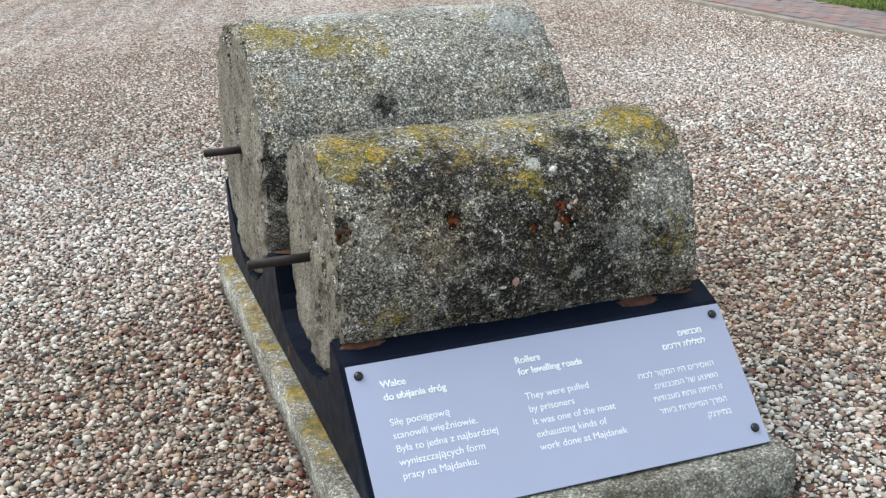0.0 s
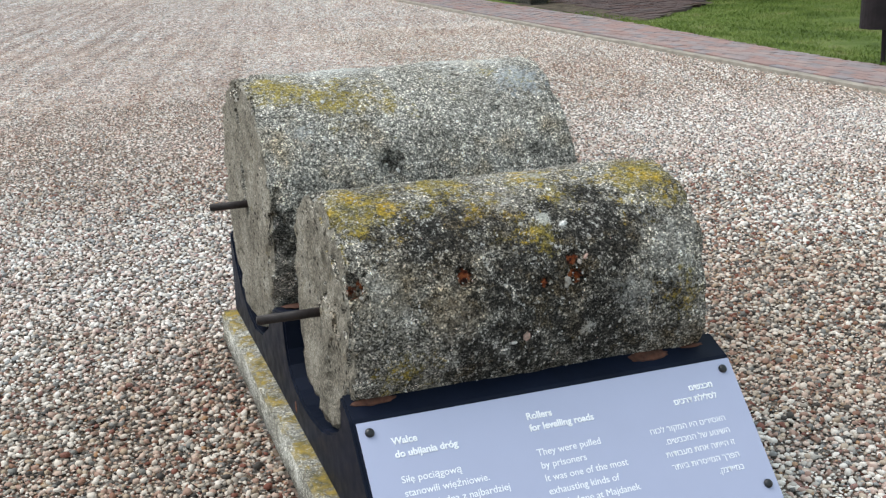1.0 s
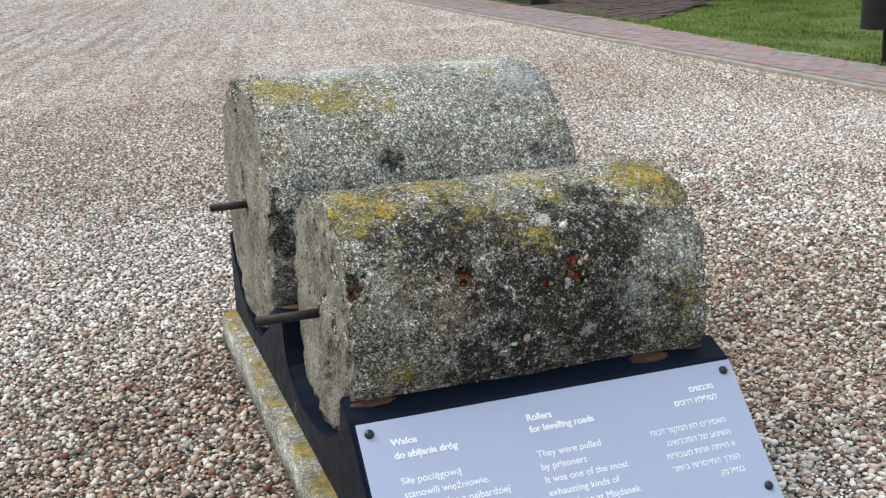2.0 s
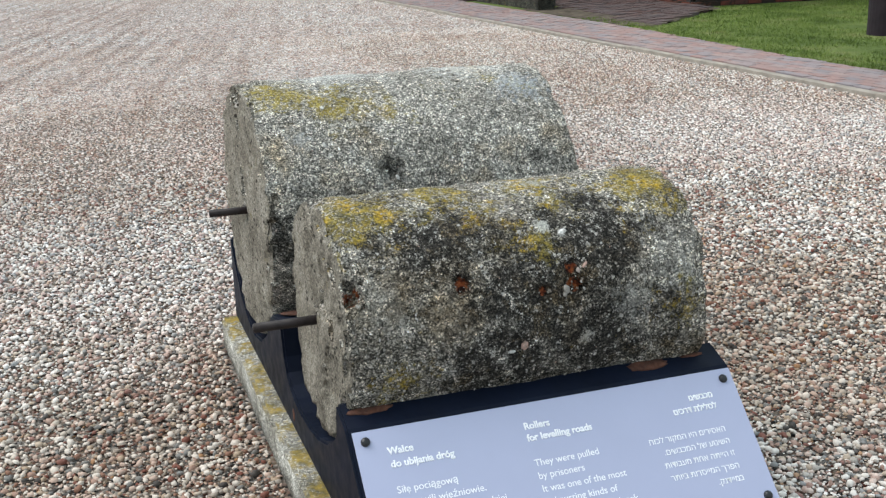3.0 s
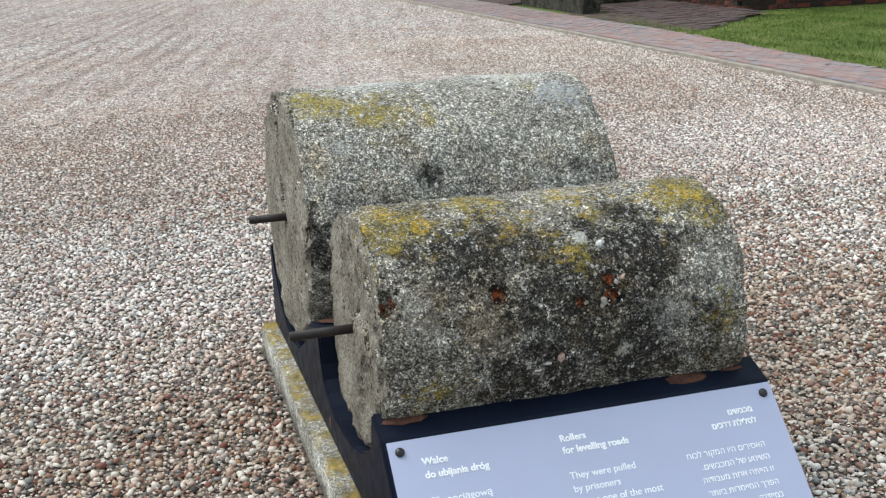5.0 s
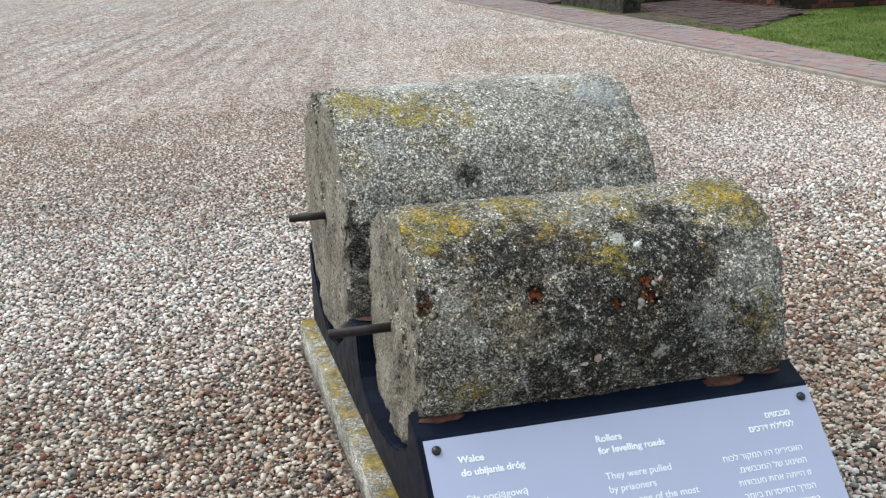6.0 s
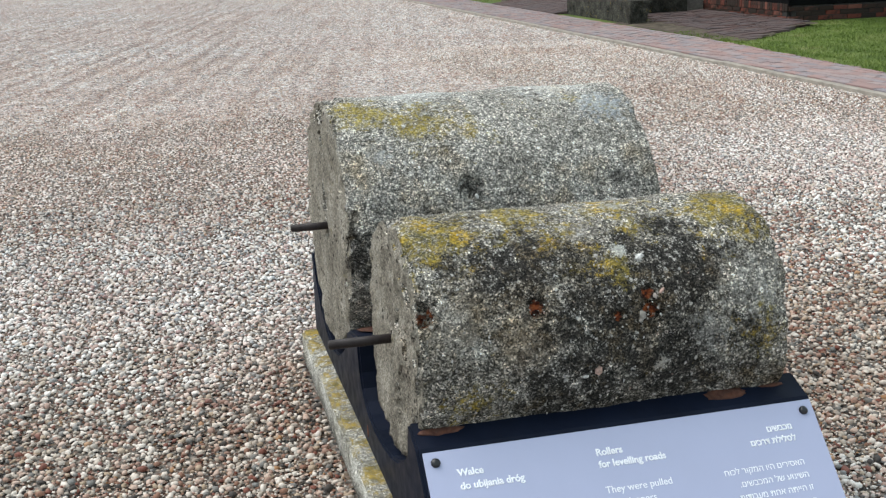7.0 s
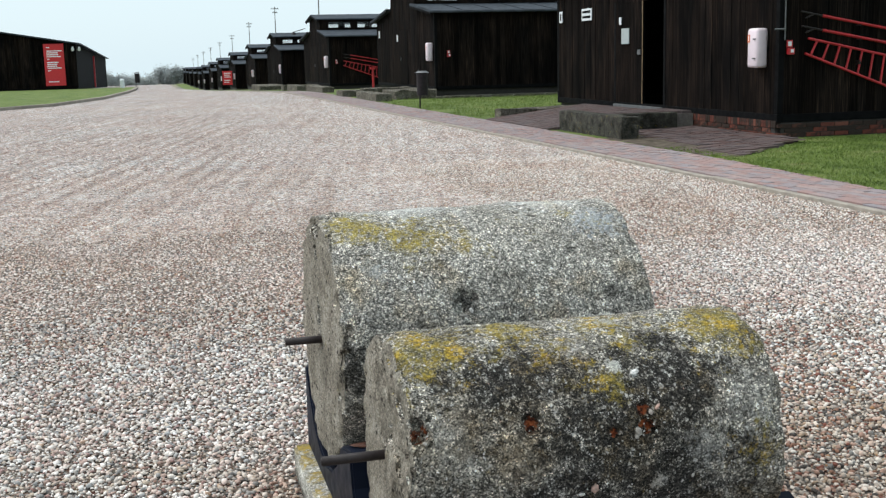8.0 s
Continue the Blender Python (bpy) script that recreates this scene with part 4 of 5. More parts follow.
def board(bm, a, b, z0, za, zb, proud, along):
    """One upright board; along: 'y' on the gable, 'x' on the long side."""
    t0, t1 = -proud, 0.03
    co = []
    for p, zt in ((a, za), (b, zb)):
        for t in (t0, t1):
            for z in (z0, zt):
                co.append((t, p, z) if along == "y" else (p, t, z))
    v = [bm.verts.new(c) for c in co]
    for f in ((0, 1, 3, 2), (4, 6, 7, 5), (1, 5, 7, 3), (0, 2, 6, 4), (2, 3, 7, 6), (0, 4, 5, 1)):
        bm.faces.new([v[i] for i in f])


def boards_gable(skip=None):
    y, rng = 0.03, random.Random(5)
    while y < WIDE - 0.05:
        w = min(rng.uniform(0.12, 0.19), WIDE - 0.02 - y)
        if skip and skip[0] - 0.02 < y + w / 2 < skip[1] + 0.02:
            yield y, y + w - 0.006, 2.38, rng.uniform(0.012, 0.024)
        else:
            yield y, y + w - 0.006, SILL, rng.uniform(0.012, 0.024)
        y += w


def boards_side(x_to):
    x, rng = 0.03, random.Random(8)
    while x < x_to:
        w = rng.uniform(0.13, 0.2)
        yield x, x + w - 0.006, rng.uniform(0.012, 0.024)
        x += w


def shell(door=None):
    """Framing behind the boards: hollow, with the doorway cut through."""
    bm = bmesh.new()
    t0, t1 = 0.032, 0.12
    runs = [(0.03, WIDE - 0.03)] if door is None else [(0.03, door[0]), (door[1], WIDE - 0.03)]
    cuts = sorted({MON0, MON1, WIDE / 2})
    for a, b in runs:
        ys = [a] + [c for c in cuts if a < c < b] + [b]
        for p, q in zip(ys, ys[1:]):
            e = 1e-4
            v = [bm.verts.new(c) for c in ((t0, p, SILL), (t1, p, SILL), (t1, q, SILL), (t0, q, SILL), (t0, p, wall_top(p + e) - 0.02), (t1, p, wall_top(p + e) - 0.02), (t1, q, wall_top(q - e) - 0.02), (t0, q, wall_top(q - e) - 0.02))]
            for f in ((0, 3, 2, 1), (4, 5, 6, 7), (0, 1, 5, 4), (1, 2, 6, 5), (2, 3, 7, 6), (3, 0, 4, 7)):
                bm.faces.new([v[i] for i in f])
    if door is not None:
        box(bm, t0, door[0], 2.4, t1, door[1], 3.1)
    box(bm, 0.03, t0, SILL, LONG, t1, EAVE - 0.02)
    box(bm, 0.03, WIDE - t1, SILL, LONG, WIDE - t0, EAVE - 0.02)
    box(bm, LONG - 0.1, 0.2, SILL, LONG, WIDE - 0.2, 3.15)
    box(bm, 0.13, 0.13, SILL - 0.05, LONG - 0.12, WIDE - 0.13, SILL)
    return bm


def slope_roof(y0, z0, y1, z1, x0, x1, thick=0.06):
    return prism([(y0, z0), (y1, z1), (y1, z1 + thick), (y0, z0 + thick)], x0, x1, 0.008)


def roofs(parent, seams=False):
    for a, b in ((-0.28, MON0), (WIDE + 0.28, WIDE - MON0)):
        r = part("roof", slope_roof(a, EAVE - 0.03, b, MON_Z0, -0.22, LONG + 0.2), M_ROOF, parent, "grey felt roof slope")
        g = bmesh.new()
        tube(g, (-0.24, a, EAVE + 0.0), (LONG + 0.2, a, EAVE + 0.0), 0.045, 10)
        part("eave_roll", g, M_ROOF, r, smooth=True)
        for k in range(24 if seams else 0):
            x = -0.2 + k * 1.1
            part("seam", slope_roof(a, EAVE + 0.031, b, MON_Z0 + 0.061, x, x + 0.035, 0.022), M_ROOF, r)
    for a in (MON0 - 0.2, MON1 + 0.2):
        part("monitor_roof", slope_roof(a, MON_Z1 - 0.02, WIDE / 2, RIDGE, -0.25, LONG + 0.2), M_ROOF, parent, "raised grey felt roof")


pane_mesh = mesh_of(a_box(0, -0.004, 0, 1.22, 0.004, 0.30), "window_pane", M_GLASS)


def monitor(parent):
    for side, y in (("near", MON0), ("far", MON1)):
        wall = bmesh.new()
        box(wall, 0.05, y - 0.04, MON_Z0 - 0.05, LONG, y + 0.04, MON_Z0 + 0.18)
        box(wall, 0.05, y - 0.04, MON_Z1 - 0.14, LONG, y + 0.04, MON_Z1)
        w = part("monitor_wall", wall, M_WOOD, parent)
        x = 0.05
        post_mesh = None
        while x < LONG - 1.5:
            if post_mesh is None:
                post_mesh = mesh_of(a_box(0, -0.035, 0, 0.40, 0.035, 0.30), "post", M_WOOD)
            part("post", post_mesh, None, w, m=pose(x, y, MON_Z0 + 0.18))
            p = part("window_pane", pane_mesh, None, w, m=pose(x + 0.40, y, MON_Z0 + 0.18))
            p.visible_shadow = False
            x += 1.62


def footing(parent):
    bm = bmesh.new()
    box(bm, 0.04, 0.04, -0.3, LONG, WIDE - 0.04, SILL - 0.05)
    part("footing", bm, M_MORTAR, parent, "stained masonry footing")
    part("sill_beam", a_box(-0.035, -0.035, SILL - 0.075, 0.05, WIDE + 0.03, SILL + 0.05, bevel=0.008), M_TRIM, parent)
    part("sill_beam", a_box(0.055, -0.035, SILL - 0.075, LONG, 0.05, SILL + 0.05, bevel=0.008), M_TRIM, parent)
    for y in (-0.03, WIDE - 0.07):
        part("corner_post", a_box(-0.03, y, SILL + 0.051, 0.07, y + 0.10, EAVE - 0.02, bevel=0.006), M_TRIM, parent)


def barge(parent):
    for pts in (((-0.28, EAVE - 0.1), (MON0, MON_Z0 - 0.07)), ((MON0 - 0.2, MON_Z1 - 0.1), (WIDE / 2, RIDGE - 0.08)), ((WIDE / 2, RIDGE - 0.08), (MON1 + 0.2, MON_Z1 - 0.1)), ((MON1, MON_Z0 - 0.07), (WIDE + 0.28, EAVE - 0.1))):
        (a, za), (b, zb) = pts
        part("barge_board", prism([(a, za), (b, zb), (b, zb + 0.12), (a, za + 0.12)], -0.21, -0.18), M_TRIM, parent)


def plain_barrack(split, label):
    """split: each board of the cladding a piece of its own."""
    t = thing("barrack", 0, 0, 0, label, "barrack", "row of wooden barracks")
    part("frame", shell(), M_TRIM, t)
    bm = bmesh.new()
    wall = part("board_wall", a_box(0.0315, 0.3, 1.9, 0.034, 9.2, 2.0), M_TRIM, t, "dark tarred upright boards")
    for a, b, z0, proud in boards_gable():
        one = bmesh.new() if split else bm
        board(one, a, b, z0, wall_top(a) - 0.03, wall_top(b) - 0.03, proud, "y")
        if split:
            bmesh.ops.recalc_face_normals(one, faces=one.faces)
            part("board", one, M_WOOD, wall)
    for a, b, proud in boards_side(LONG):
        one = bmesh.new() if split and a < 36 else bm
        board(one, a, b, SILL, EAVE - 0.02, EAVE - 0.02, proud, "x")
        if one is not bm:
            bmesh.ops.recalc_face_normals(one, faces=one.faces)
            part("board", one, M_WOOD, wall)
    bmesh.ops.recalc_face_normals(bm, faces=bm.faces)
    tagged(part("cladding", bm, M_WOOD, wall), kind="stuff")
    footing(t)
    roofs(t, split)
    barge(t)
    monitor(t)
    d = part("door", a_box(-0.035, 4.0, SILL + 0.02, -0.025, 6.2, 2.4, bevel=0.004), M_WOOD, t, "closed double door of dark boards")
    part("handle", a_box(-0.06, 5.05, 1.25, -0.036, 5.08, 1.40, bevel=0.004), M_ZINC, d)
    return t


second = plain_barrack(True, "long dark tarred wooden barrack with raised roof lights")
second.matrix_basis = pose(BX, BY + STEP - 0.35, ground_z(BY + STEP) + 0.02)
third = plain_barrack(False, "far dark tarred wooden barrack with raised roof lights")
third.matrix_basis = pose(BX, BY + STEP * 2 + 0.5, ground_z(BY + STEP * 2 + 4) + 0.02)
for k in range(3, 14):
    y = BY + STEP * k
    copy_thing(third, pose(BX + random.uniform(-0.1, 0.1), y + random.uniform(-0.4, 0.4), ground_z(y + 4) + 0.02))

# the nearest barrack, its boards laid one by one and one door leaf open
DOOR = (3.97, 6.17)
GAP = (3.97, 4.93)
first = thing("barrack", BX, BY, 0, "near dark tarred wooden barrack with an open door and brick footing", "barrack", "row of wooden barracks")
part("frame", shell(DOOR), M_TRIM, first)
roofs(first)
barge(first)
monitor(first)
footing(first)
gable = part("gable_wall", a_box(0.031, 6.4, 2.2, 0.034, 9.4, 2.3), M_TRIM, first, "upright dark tarred boards")
for a, b, z0, proud in boards_gable(DOOR):
    bm = bmesh.new()
    board(bm, a, b, z0, wall_top(a) - 0.03, wall_top(b) - 0.03, proud, "y")
    bmesh.ops.recalc_face_normals(bm, faces=bm.faces)
    part("board", bm, M_WOOD, gable)
side = part("side_wall", a_box(1.0, 0.031, 2.2, 39.0, 0.034, 2.3), M_TRIM, first, "upright dark tarred boards")
for a, b, proud in boards_side(24):
    bm = bmesh.new()
    board(bm, a, b, SILL, EAVE - 0.02, EAVE - 0.02, proud, "x")
    bmesh.ops.recalc_face_normals(bm, faces=bm.faces)
    part("board", bm, M_WOOD, side)
# door frame, the shut leaf, the leaf swung inwards
jamb = part("door_frame", a_box(-0.03, DOOR[0] - 0.09, SILL, 0.12, DOOR[0] - 0.002, 2.4, bevel=0.005), M_TRIM, first, "dark door frame")
part("jamb", a_box(-0.03, DOOR[1] + 0.002, SILL, 0.12, DOOR[1] + 0.09, 2.4, bevel=0.005), M_TRIM, jamb)
leaf = part("door", a_box(0.02, GAP[1], SILL + 0.02, 0.05, DOOR[1] - 0.004, 2.39), M_TRIM, first, "shut door leaf of brown boards")
for i in range(9):
    w = (DOOR[1] - GAP[1] - 0.01) / 9
    part("plank", a_box(-0.018, GAP[1] + i * w + 0.004, SILL + 0.03, 0.018, GAP[1] + (i + 1) * w - 0.002, 2.385, bevel=0.004), M_WOOD, leaf)
part("lock", a_box(-0.05, GAP[1] + 0.03, 1.34, -0.019, GAP[1] + 0.17, 1.44, bevel=0.01), M_ZINC, leaf, "grey metal lock")
edge = part("door", a_box(0.06, GAP[0] + 0.006, SILL + 0.02, 0.98, GAP[0] + 0.05, 2.39, bevel=0.004), M_WOOD, first, "open door leaf swung inwards")
part("plank", a_box(-0.025, GAP[1] - 0.03, SILL + 0.03, -0.019, GAP[1] - 0.012, 2.38), plain("bare_wood", (0.30, 0.2, 0.11), 0.7), leaf)
part("threshold", a_box(-0.09, GAP[0], SILL - 0.06, 0.1, DOOR[1], SILL + 0.012, bevel=0.006), M_ZINC, first, "grey metal threshold")
# bricks of the footing
brick_mesh = mesh_of(roughen(a_box(0.004, 0, 0.004, 0.246, 0.10, 0.066, bevel=0.004), 0.002, 20), "brick", M_BRICK)
soldier_mesh = mesh_of(roughen(a_box(0.004, 0, 0.003, 0.068, 0.10, 0.115, bevel=0.004), 0.002, 20), "brick", M_BRICK)
plinth_g = part("brick_footing", a_box(-0.02, 0.03, -0.25, 0.035, 3.2, SILL - 0.09), M_MORTAR, first, "red brick footing, dark with damp")
plinth_s = part("brick_footing", a_box(0.04, -0.02, -0.25, 6.4, 0.035, SILL - 0.08), M_MORTAR, first, "red brick footing, dark with damp")
for row in range(4):
    z = -0.125 + row * 0.072
    for i in range(12):
        y = i * 0.256 + (0.128 if row % 2 else 0)
        part("brick", brick_mesh, None, plinth_g, m=pose(-0.03 - random.uniform(0, 0.006), 0.28 + y, z, 0, 0, -90) @ pose(0, 0, 0))
    for i in range(24):
        x = i * 0.256 + (0.128 if row % 2 else 0) - 0.02
        part("brick", brick_mesh, None, plinth_s, m=pose(x, -0.03 - random.uniform(0, 0.006), z))
for i in range(24):
    part("brick", brick_mesh, None, plinth_s, m=pose(i * 0.256 - 0.02, -0.03 - random.uniform(0, 0.006), -0.125 + 4 * 0.072))
for i in range(42):
    part("brick", soldier_mesh, None, plinth_g, m=pose(-0.036 - random.uniform(0, 0.006), 0.07 + i * 0.073, 0.164, 0, 0, -90))


# ---------------------------------------------------------------- things on the barracks
def extinguisher_cover():
    t = thing("extinguisher_cover", 0, 0, 0, "white plastic fire extinguisher cover hung on dark boards", "extinguisher cover", "fire extinguisher covers")
    bm = a_box(-0.2, -0.15, 0, 0, 0.15, 0.62, bevel=0.05)
    part("shell", bm, M_COVER, t, smooth=True)
    part("label", a_box(-0.206, 0.06, 0.40, -0.2005, 0.125, 0.52), M_ORANGE, t, "orange label with white print")
    part("label", a_box(-0.209, 0.082, 0.425, -0.2065, 0.102, 0.50), M_WHITE, t)
    for z in (0.14, 0.44):
        part("latch", a_box(-0.222, -0.11, z, -0.201, -0.05, z + 0.02, bevel=0.004), M_ZINC, t, "small metal latch")
    part("bracket", a_box(-0.02, -0.17, 0.28, 0.03, 0.17, 0.33), M_TRIM, t)
    return t


cover = extinguisher_cover()
cover.matrix_basis = pose(BX - 0.03, BY + 0.43, 1.10)
for k in range(1, 10):
    y = BY + STEP * k + (0.5 if k == 2 else 0)
    copy_thing(cover, pose(BX - 0.03, y + (0.0 if k == 1 else 0.4), ground_z(y) + (1.25 if k == 1 else 1.15)))


def call_box():
    t = thing("fire_call_box", 0, 0, 0, "small red fire alarm box with a white sign above", "alarm box", "fire alarm boxes")
    part("sign", a_box(0, -0.012, 0.11, 0.10, 0, 0.22), M_RED, t)
    part("symbol", a_box(0.02, -0.016, 0.13, 0.08, -0.0125, 0.20), M_SIGN, t, "white symbol")
    b = part("box", a_box(0, -0.06, 0, 0.11, 0, 0.10, bevel=0.008), M_RED, t)
    part("glass_front", a_box(0.04, -0.066, 0.03, 0.09, -0.0605, 0.08), M_SIGN, b)
    return t


alarm = call_box()
alarm.matrix_basis = pose(BX + 0.10, BY - 0.03, 1.30)
for k in (1, 2):
    y = BY + STEP * k + (0.5 if k == 2 else 0)
    copy_thing(alarm, pose(BX + (0.40 if k == 1 else 0.3), y - (0.38 if k == 1 else 0.03), 1.38 if k == 1 else 1.15))
conduit = thing("cable_conduit", BX, BY, 0, "thin grey cable conduit down the wall corner", "conduit")
part("pipe", a_tube((0.06, -0.045, 1.52), (0.055, -0.045, 2.8), 0.012, 8), M_ZINC, conduit)
part("arm", a_tube((-0.12, -0.05, 1.69), (0.06, -0.05, 1.69), 0.012, 8), M_ZINC, conduit)


def fire_ladder():
    t = thing("fire_ladder", 0, 0, 0, "red painted wooden fire ladder hung sloping on the wall", "ladder", "red fire ladders")
    top, low = ((0.0, 1.54), (3.6, 0.80)), ((-0.05, 1.31), (3.75, -0.13 + 0.06))
    def at(rail, f):
        return Vector((rail[0][0] + (rail[1][0] - rail[0][0]) * f, -0.06, rail[0][1] + (rail[1][1] - rail[0][1]) * f))
    for rail in (top, low):
        part("rail", a_tube(at(rail, 0), at(rail, 1), 0.02, 8), M_RED, t)
    for i in range(17):
        f = 0.045 + i * 0.056
        part("rung", a_tube(at(top, f), at(low, f - 0.02), 0.017, 8), M_RED, t)
    for x in (0.9, 2.6):
        part("hook", a_box(x, -0.10, 1.30 - 0.2 * x, x + 0.02, 0, 1.37 - 0.2 * x), M_IRON, t)
    return t


def fire_hook():
    t = thing("fire_hook", 0, 0, 0, "long red fire hook pole with a black iron tip", "fire hook", "red fire hooks")
    part("pole", a_tube((0.25, -0.07, -0.03), (3.4, -0.07, -0.60), 0.022, 8), M_RED, t)
    tip = a_tube((-0.12, -0.07, 0.04), (0.25, -0.07, -0.03), 0.014, 8)
    tube(tip, (0.12, -0.07, 0.0), (-0.05, -0.07, -0.06), 0.012, 8)
    part("tip", tip, M_IRON, t, "black iron hook")
    for x in (0.9, 2.6):
        part("bracket", a_box(x, -0.10, -0.19 - 0.18 * (x - 0.9), x + 0.02, 0, -0.17 - 0.18 * (x - 0.9)), M_IRON, t)
    return t


ladder = fire_ladder()
ladder.matrix_basis = pose(BX + 0.44, BY - 0.03, 0)
pole_a = fire_hook()
pole_a.matrix_basis = pose(BX + 0.42, BY - 0.03, 1.91)
copy_thing(pole_a, pose(BX + 0.43, BY - 0.03, 1.69))
Y3 = BY + 2 * STEP + 0.5
copy_thing(ladder, pose(BX + 0.75, Y3 - 0.03, -0.25))
copy_thing(pole_a, pose(BX + 0.85, Y3 - 0.03, 1.62))
copy_thing(pole_a, pose(BX + 0.85, Y3 - 0.03, 1.45))
stand = thing("standpipe", 11.6, Y3 - 1.2, ground_z(Y3), "red painted standpipe with a square head in the grass", "standpipe")
part("post", a_tube((0, 0, -0.05), (0, 0, 1.05), 0.06, 12), M_RED, stand)
part("head", a_box(-0.13, -0.08, 1.02, 0.13, 0.08, 1.14, bevel=0.01), M_RED, stand)


def wall_sign(name, y0, y1, z0, z1, material, label, bars=()):
    t = thing(name, BX - 0.03, BY, 0, label, "sign")
    part("board", a_box(-0.018, y0, z0, 0.0, y1, z1, bevel=0.003), material, t)
    for (a, b, c, d) in bars:
        part("print_bar", a_box(-0.021, y0 + (y1 - y0) * a, z0 + (z1 - z0) * c, -0.0185, y0 + (y1 - y0) * b, z0 + (z1 - z0) * d), M_TRIM, t)
    return t


wall_sign("direction_sign", 7.45, 8.02, 2.10, 2.36, M_SIGN, "white rectangular sign with dark print on tarred boards", ((0.1, 0.9, 0.62, 0.82), (0.1, 0.9, 0.2, 0.4)))
wall_sign("number_plate", 9.22, 9.40, 2.10, 2.36, M_SIGN, "small white plate with dark print on tarred boards", ((0.3, 0.7, 0.2, 0.8),))
wall_sign("notice_board", 5.50, 5.86, 1.56, 1.87, M_GREYSIGN, "grey notice plate fixed on the shut door leaf")
wall_sign("small_notice", 5.88, 5.98, 1.95, 2.10, M_SIGN, "small pale notice fixed on the door leaf")
plate = wall_sign("number_plate", STEP + 5.2, STEP + 5.4, 2.0, 2.25, M_SIGN, "small white plate on the second barrack's boards")
wall_sign("number_plate", STEP + 8.6, STEP + 8.8, 2.2, 2.5, M_SIGN, "small white plate on the second barrack's boards")

lamp = thing("wall_lamp", BX - 0.05, Y3 + 8.4, 2.9, "small dark lamp on a curved arm at the gable", "lamp")
part("arm", a_tube((0, 0, 0.35), (-0.7, 0, 0.15), 0.02, 8), M_IRON, lamp)
part("shade", a_tube((-0.72, 0, 0.0), (-0.70, 0, 0.16), 0.16, 16, 0.05), M_BIN, lamp)

# ---------------------------------------------------------------- entrance of the near barrack
steps = thing("entrance_platform", 0, 0, 0, "mossy concrete entrance platform with a brick top", "platform")
part("wall", rough_block(7.32, 16.45, -0.1, 7.62, 19.25, 0.37, 0.022, 1), M_BLOCK, steps)
part("wall", rough_block(7.63, 17.95, -0.1, 9.05, 18.2, 0.33, 0.02, 3), M_BLOCK, steps)
part("fill", a_box(7.61, 18.19, -0.1, 9.48, 19.24, 0.29), M_SAND, steps)
ramp = thing("brick_ramp", 0, 0, 0, "red brick ramp rising from the path to the door", "ramp")
part("bed", prism([(19.26, -0.1), (23.2, -0.1), (23.2, 0.0), (19.26, 0.0)], 7.1, 9.48), M_SAND, ramp)
low = thing("low_wall", 7.45, 23.22, 0, "low weathered concrete wall beside the brick ramp", "low wall")
part("wall", rough_block(0, 0, -0.1, 2.05, 0.35, 0.24, 0.045, 9), M_OLDBLOCK, low)
for x, y, w, d, h, g in ((6.95, 40.6, 0.9, 1.4, 0.28, 1), (7.15, 35.3, 0.5, 3.6, 0.30, 2), (7.7, 40.3, 1.9, 0.8, 0.36, 3), (7.4, 62.5, 2.0, 1.0, 0.35, 4), (7.3, 56, 0.5, 4.0, 0.3, 5), (7.2, 47, 0.5, 5.0, 0.28, 6), (7.3, 75, 1.8, 6.0, 0.35, 7)):
    t = thing("low_wall", x, y, ground_z(y), "low weathered concrete wall in front of a barrack", "low wall", "low concrete walls")
    part("wall", rough_block(0, 0, -0.2, w, d, h * 0.85, 0.028, g, 0.025), M_OLDBLOCK, t)
strip_y = BY + STEP - 1.15
edging = thing("low_wall", BX - 0.2, strip_y, ground_z(strip_y), "thin mossy concrete edging along the second barrack", "low wall", "low concrete walls")
part("wall", rough_block(0, 0, -0.15, 16.0, 0.16, 0.10, 0.012, 11), M_OLDBLOCK, edging)
scrap = tagged(part("broken_footing", rough_block(8.0, 36.3, -0.1, 9.45, 38.6, 0.30, 0.05, 5, 0.03), M_OLDBLOCK), "broken concrete footing beside the second barrack", "rubble")


# ---------------------------------------------------------------- bins, poles, the building across the road
def waste_bin():
    t = thing("waste_bin", 0, 0, 0, "dark metal waste bin hung on a thin post in the grass", "waste bin", "waste bins")
    part("post", a_tube((0.0, 0, -0.05), (-0.02, 0.02, 0.95), 0.022, 10), M_BIN, t)
    bm = a_tube((-0.13, -0.05, 0.35), (-0.13, -0.05, 0.93), 0.155, 28)
    part("can", bm, M_BIN, t, smooth=False)
    lid = a_tube((-0.13, -0.05, 0.965), (-0.13, -0.05, 1.02), 0.20, 28, 0.10)
    part("lid", lid, M_ZINC, t, "pale metal rain lid")
    for a in (0.0, 2.1, 4.2):
        part("lid_rod", a_tube((-0.13 + 0.12 * math.cos(a), -0.05 + 0.12 * math.sin(a), 0.92), (-0.13 + 0.12 * math.cos(a), -0.05 + 0.12 * math.sin(a), 0.98), 0.008, 6), M_BIN, t)
    return t


bin1 = waste_bin()
bin1.matrix_basis = pose(6.9, 7.95, 0)
copy_thing(bin1, pose(7.28, 29.9, 0, 0, 0, 200))
copy_thing(bin1, pose(-0.62, 74, ground_z(74, -1), 0, 0, 200))


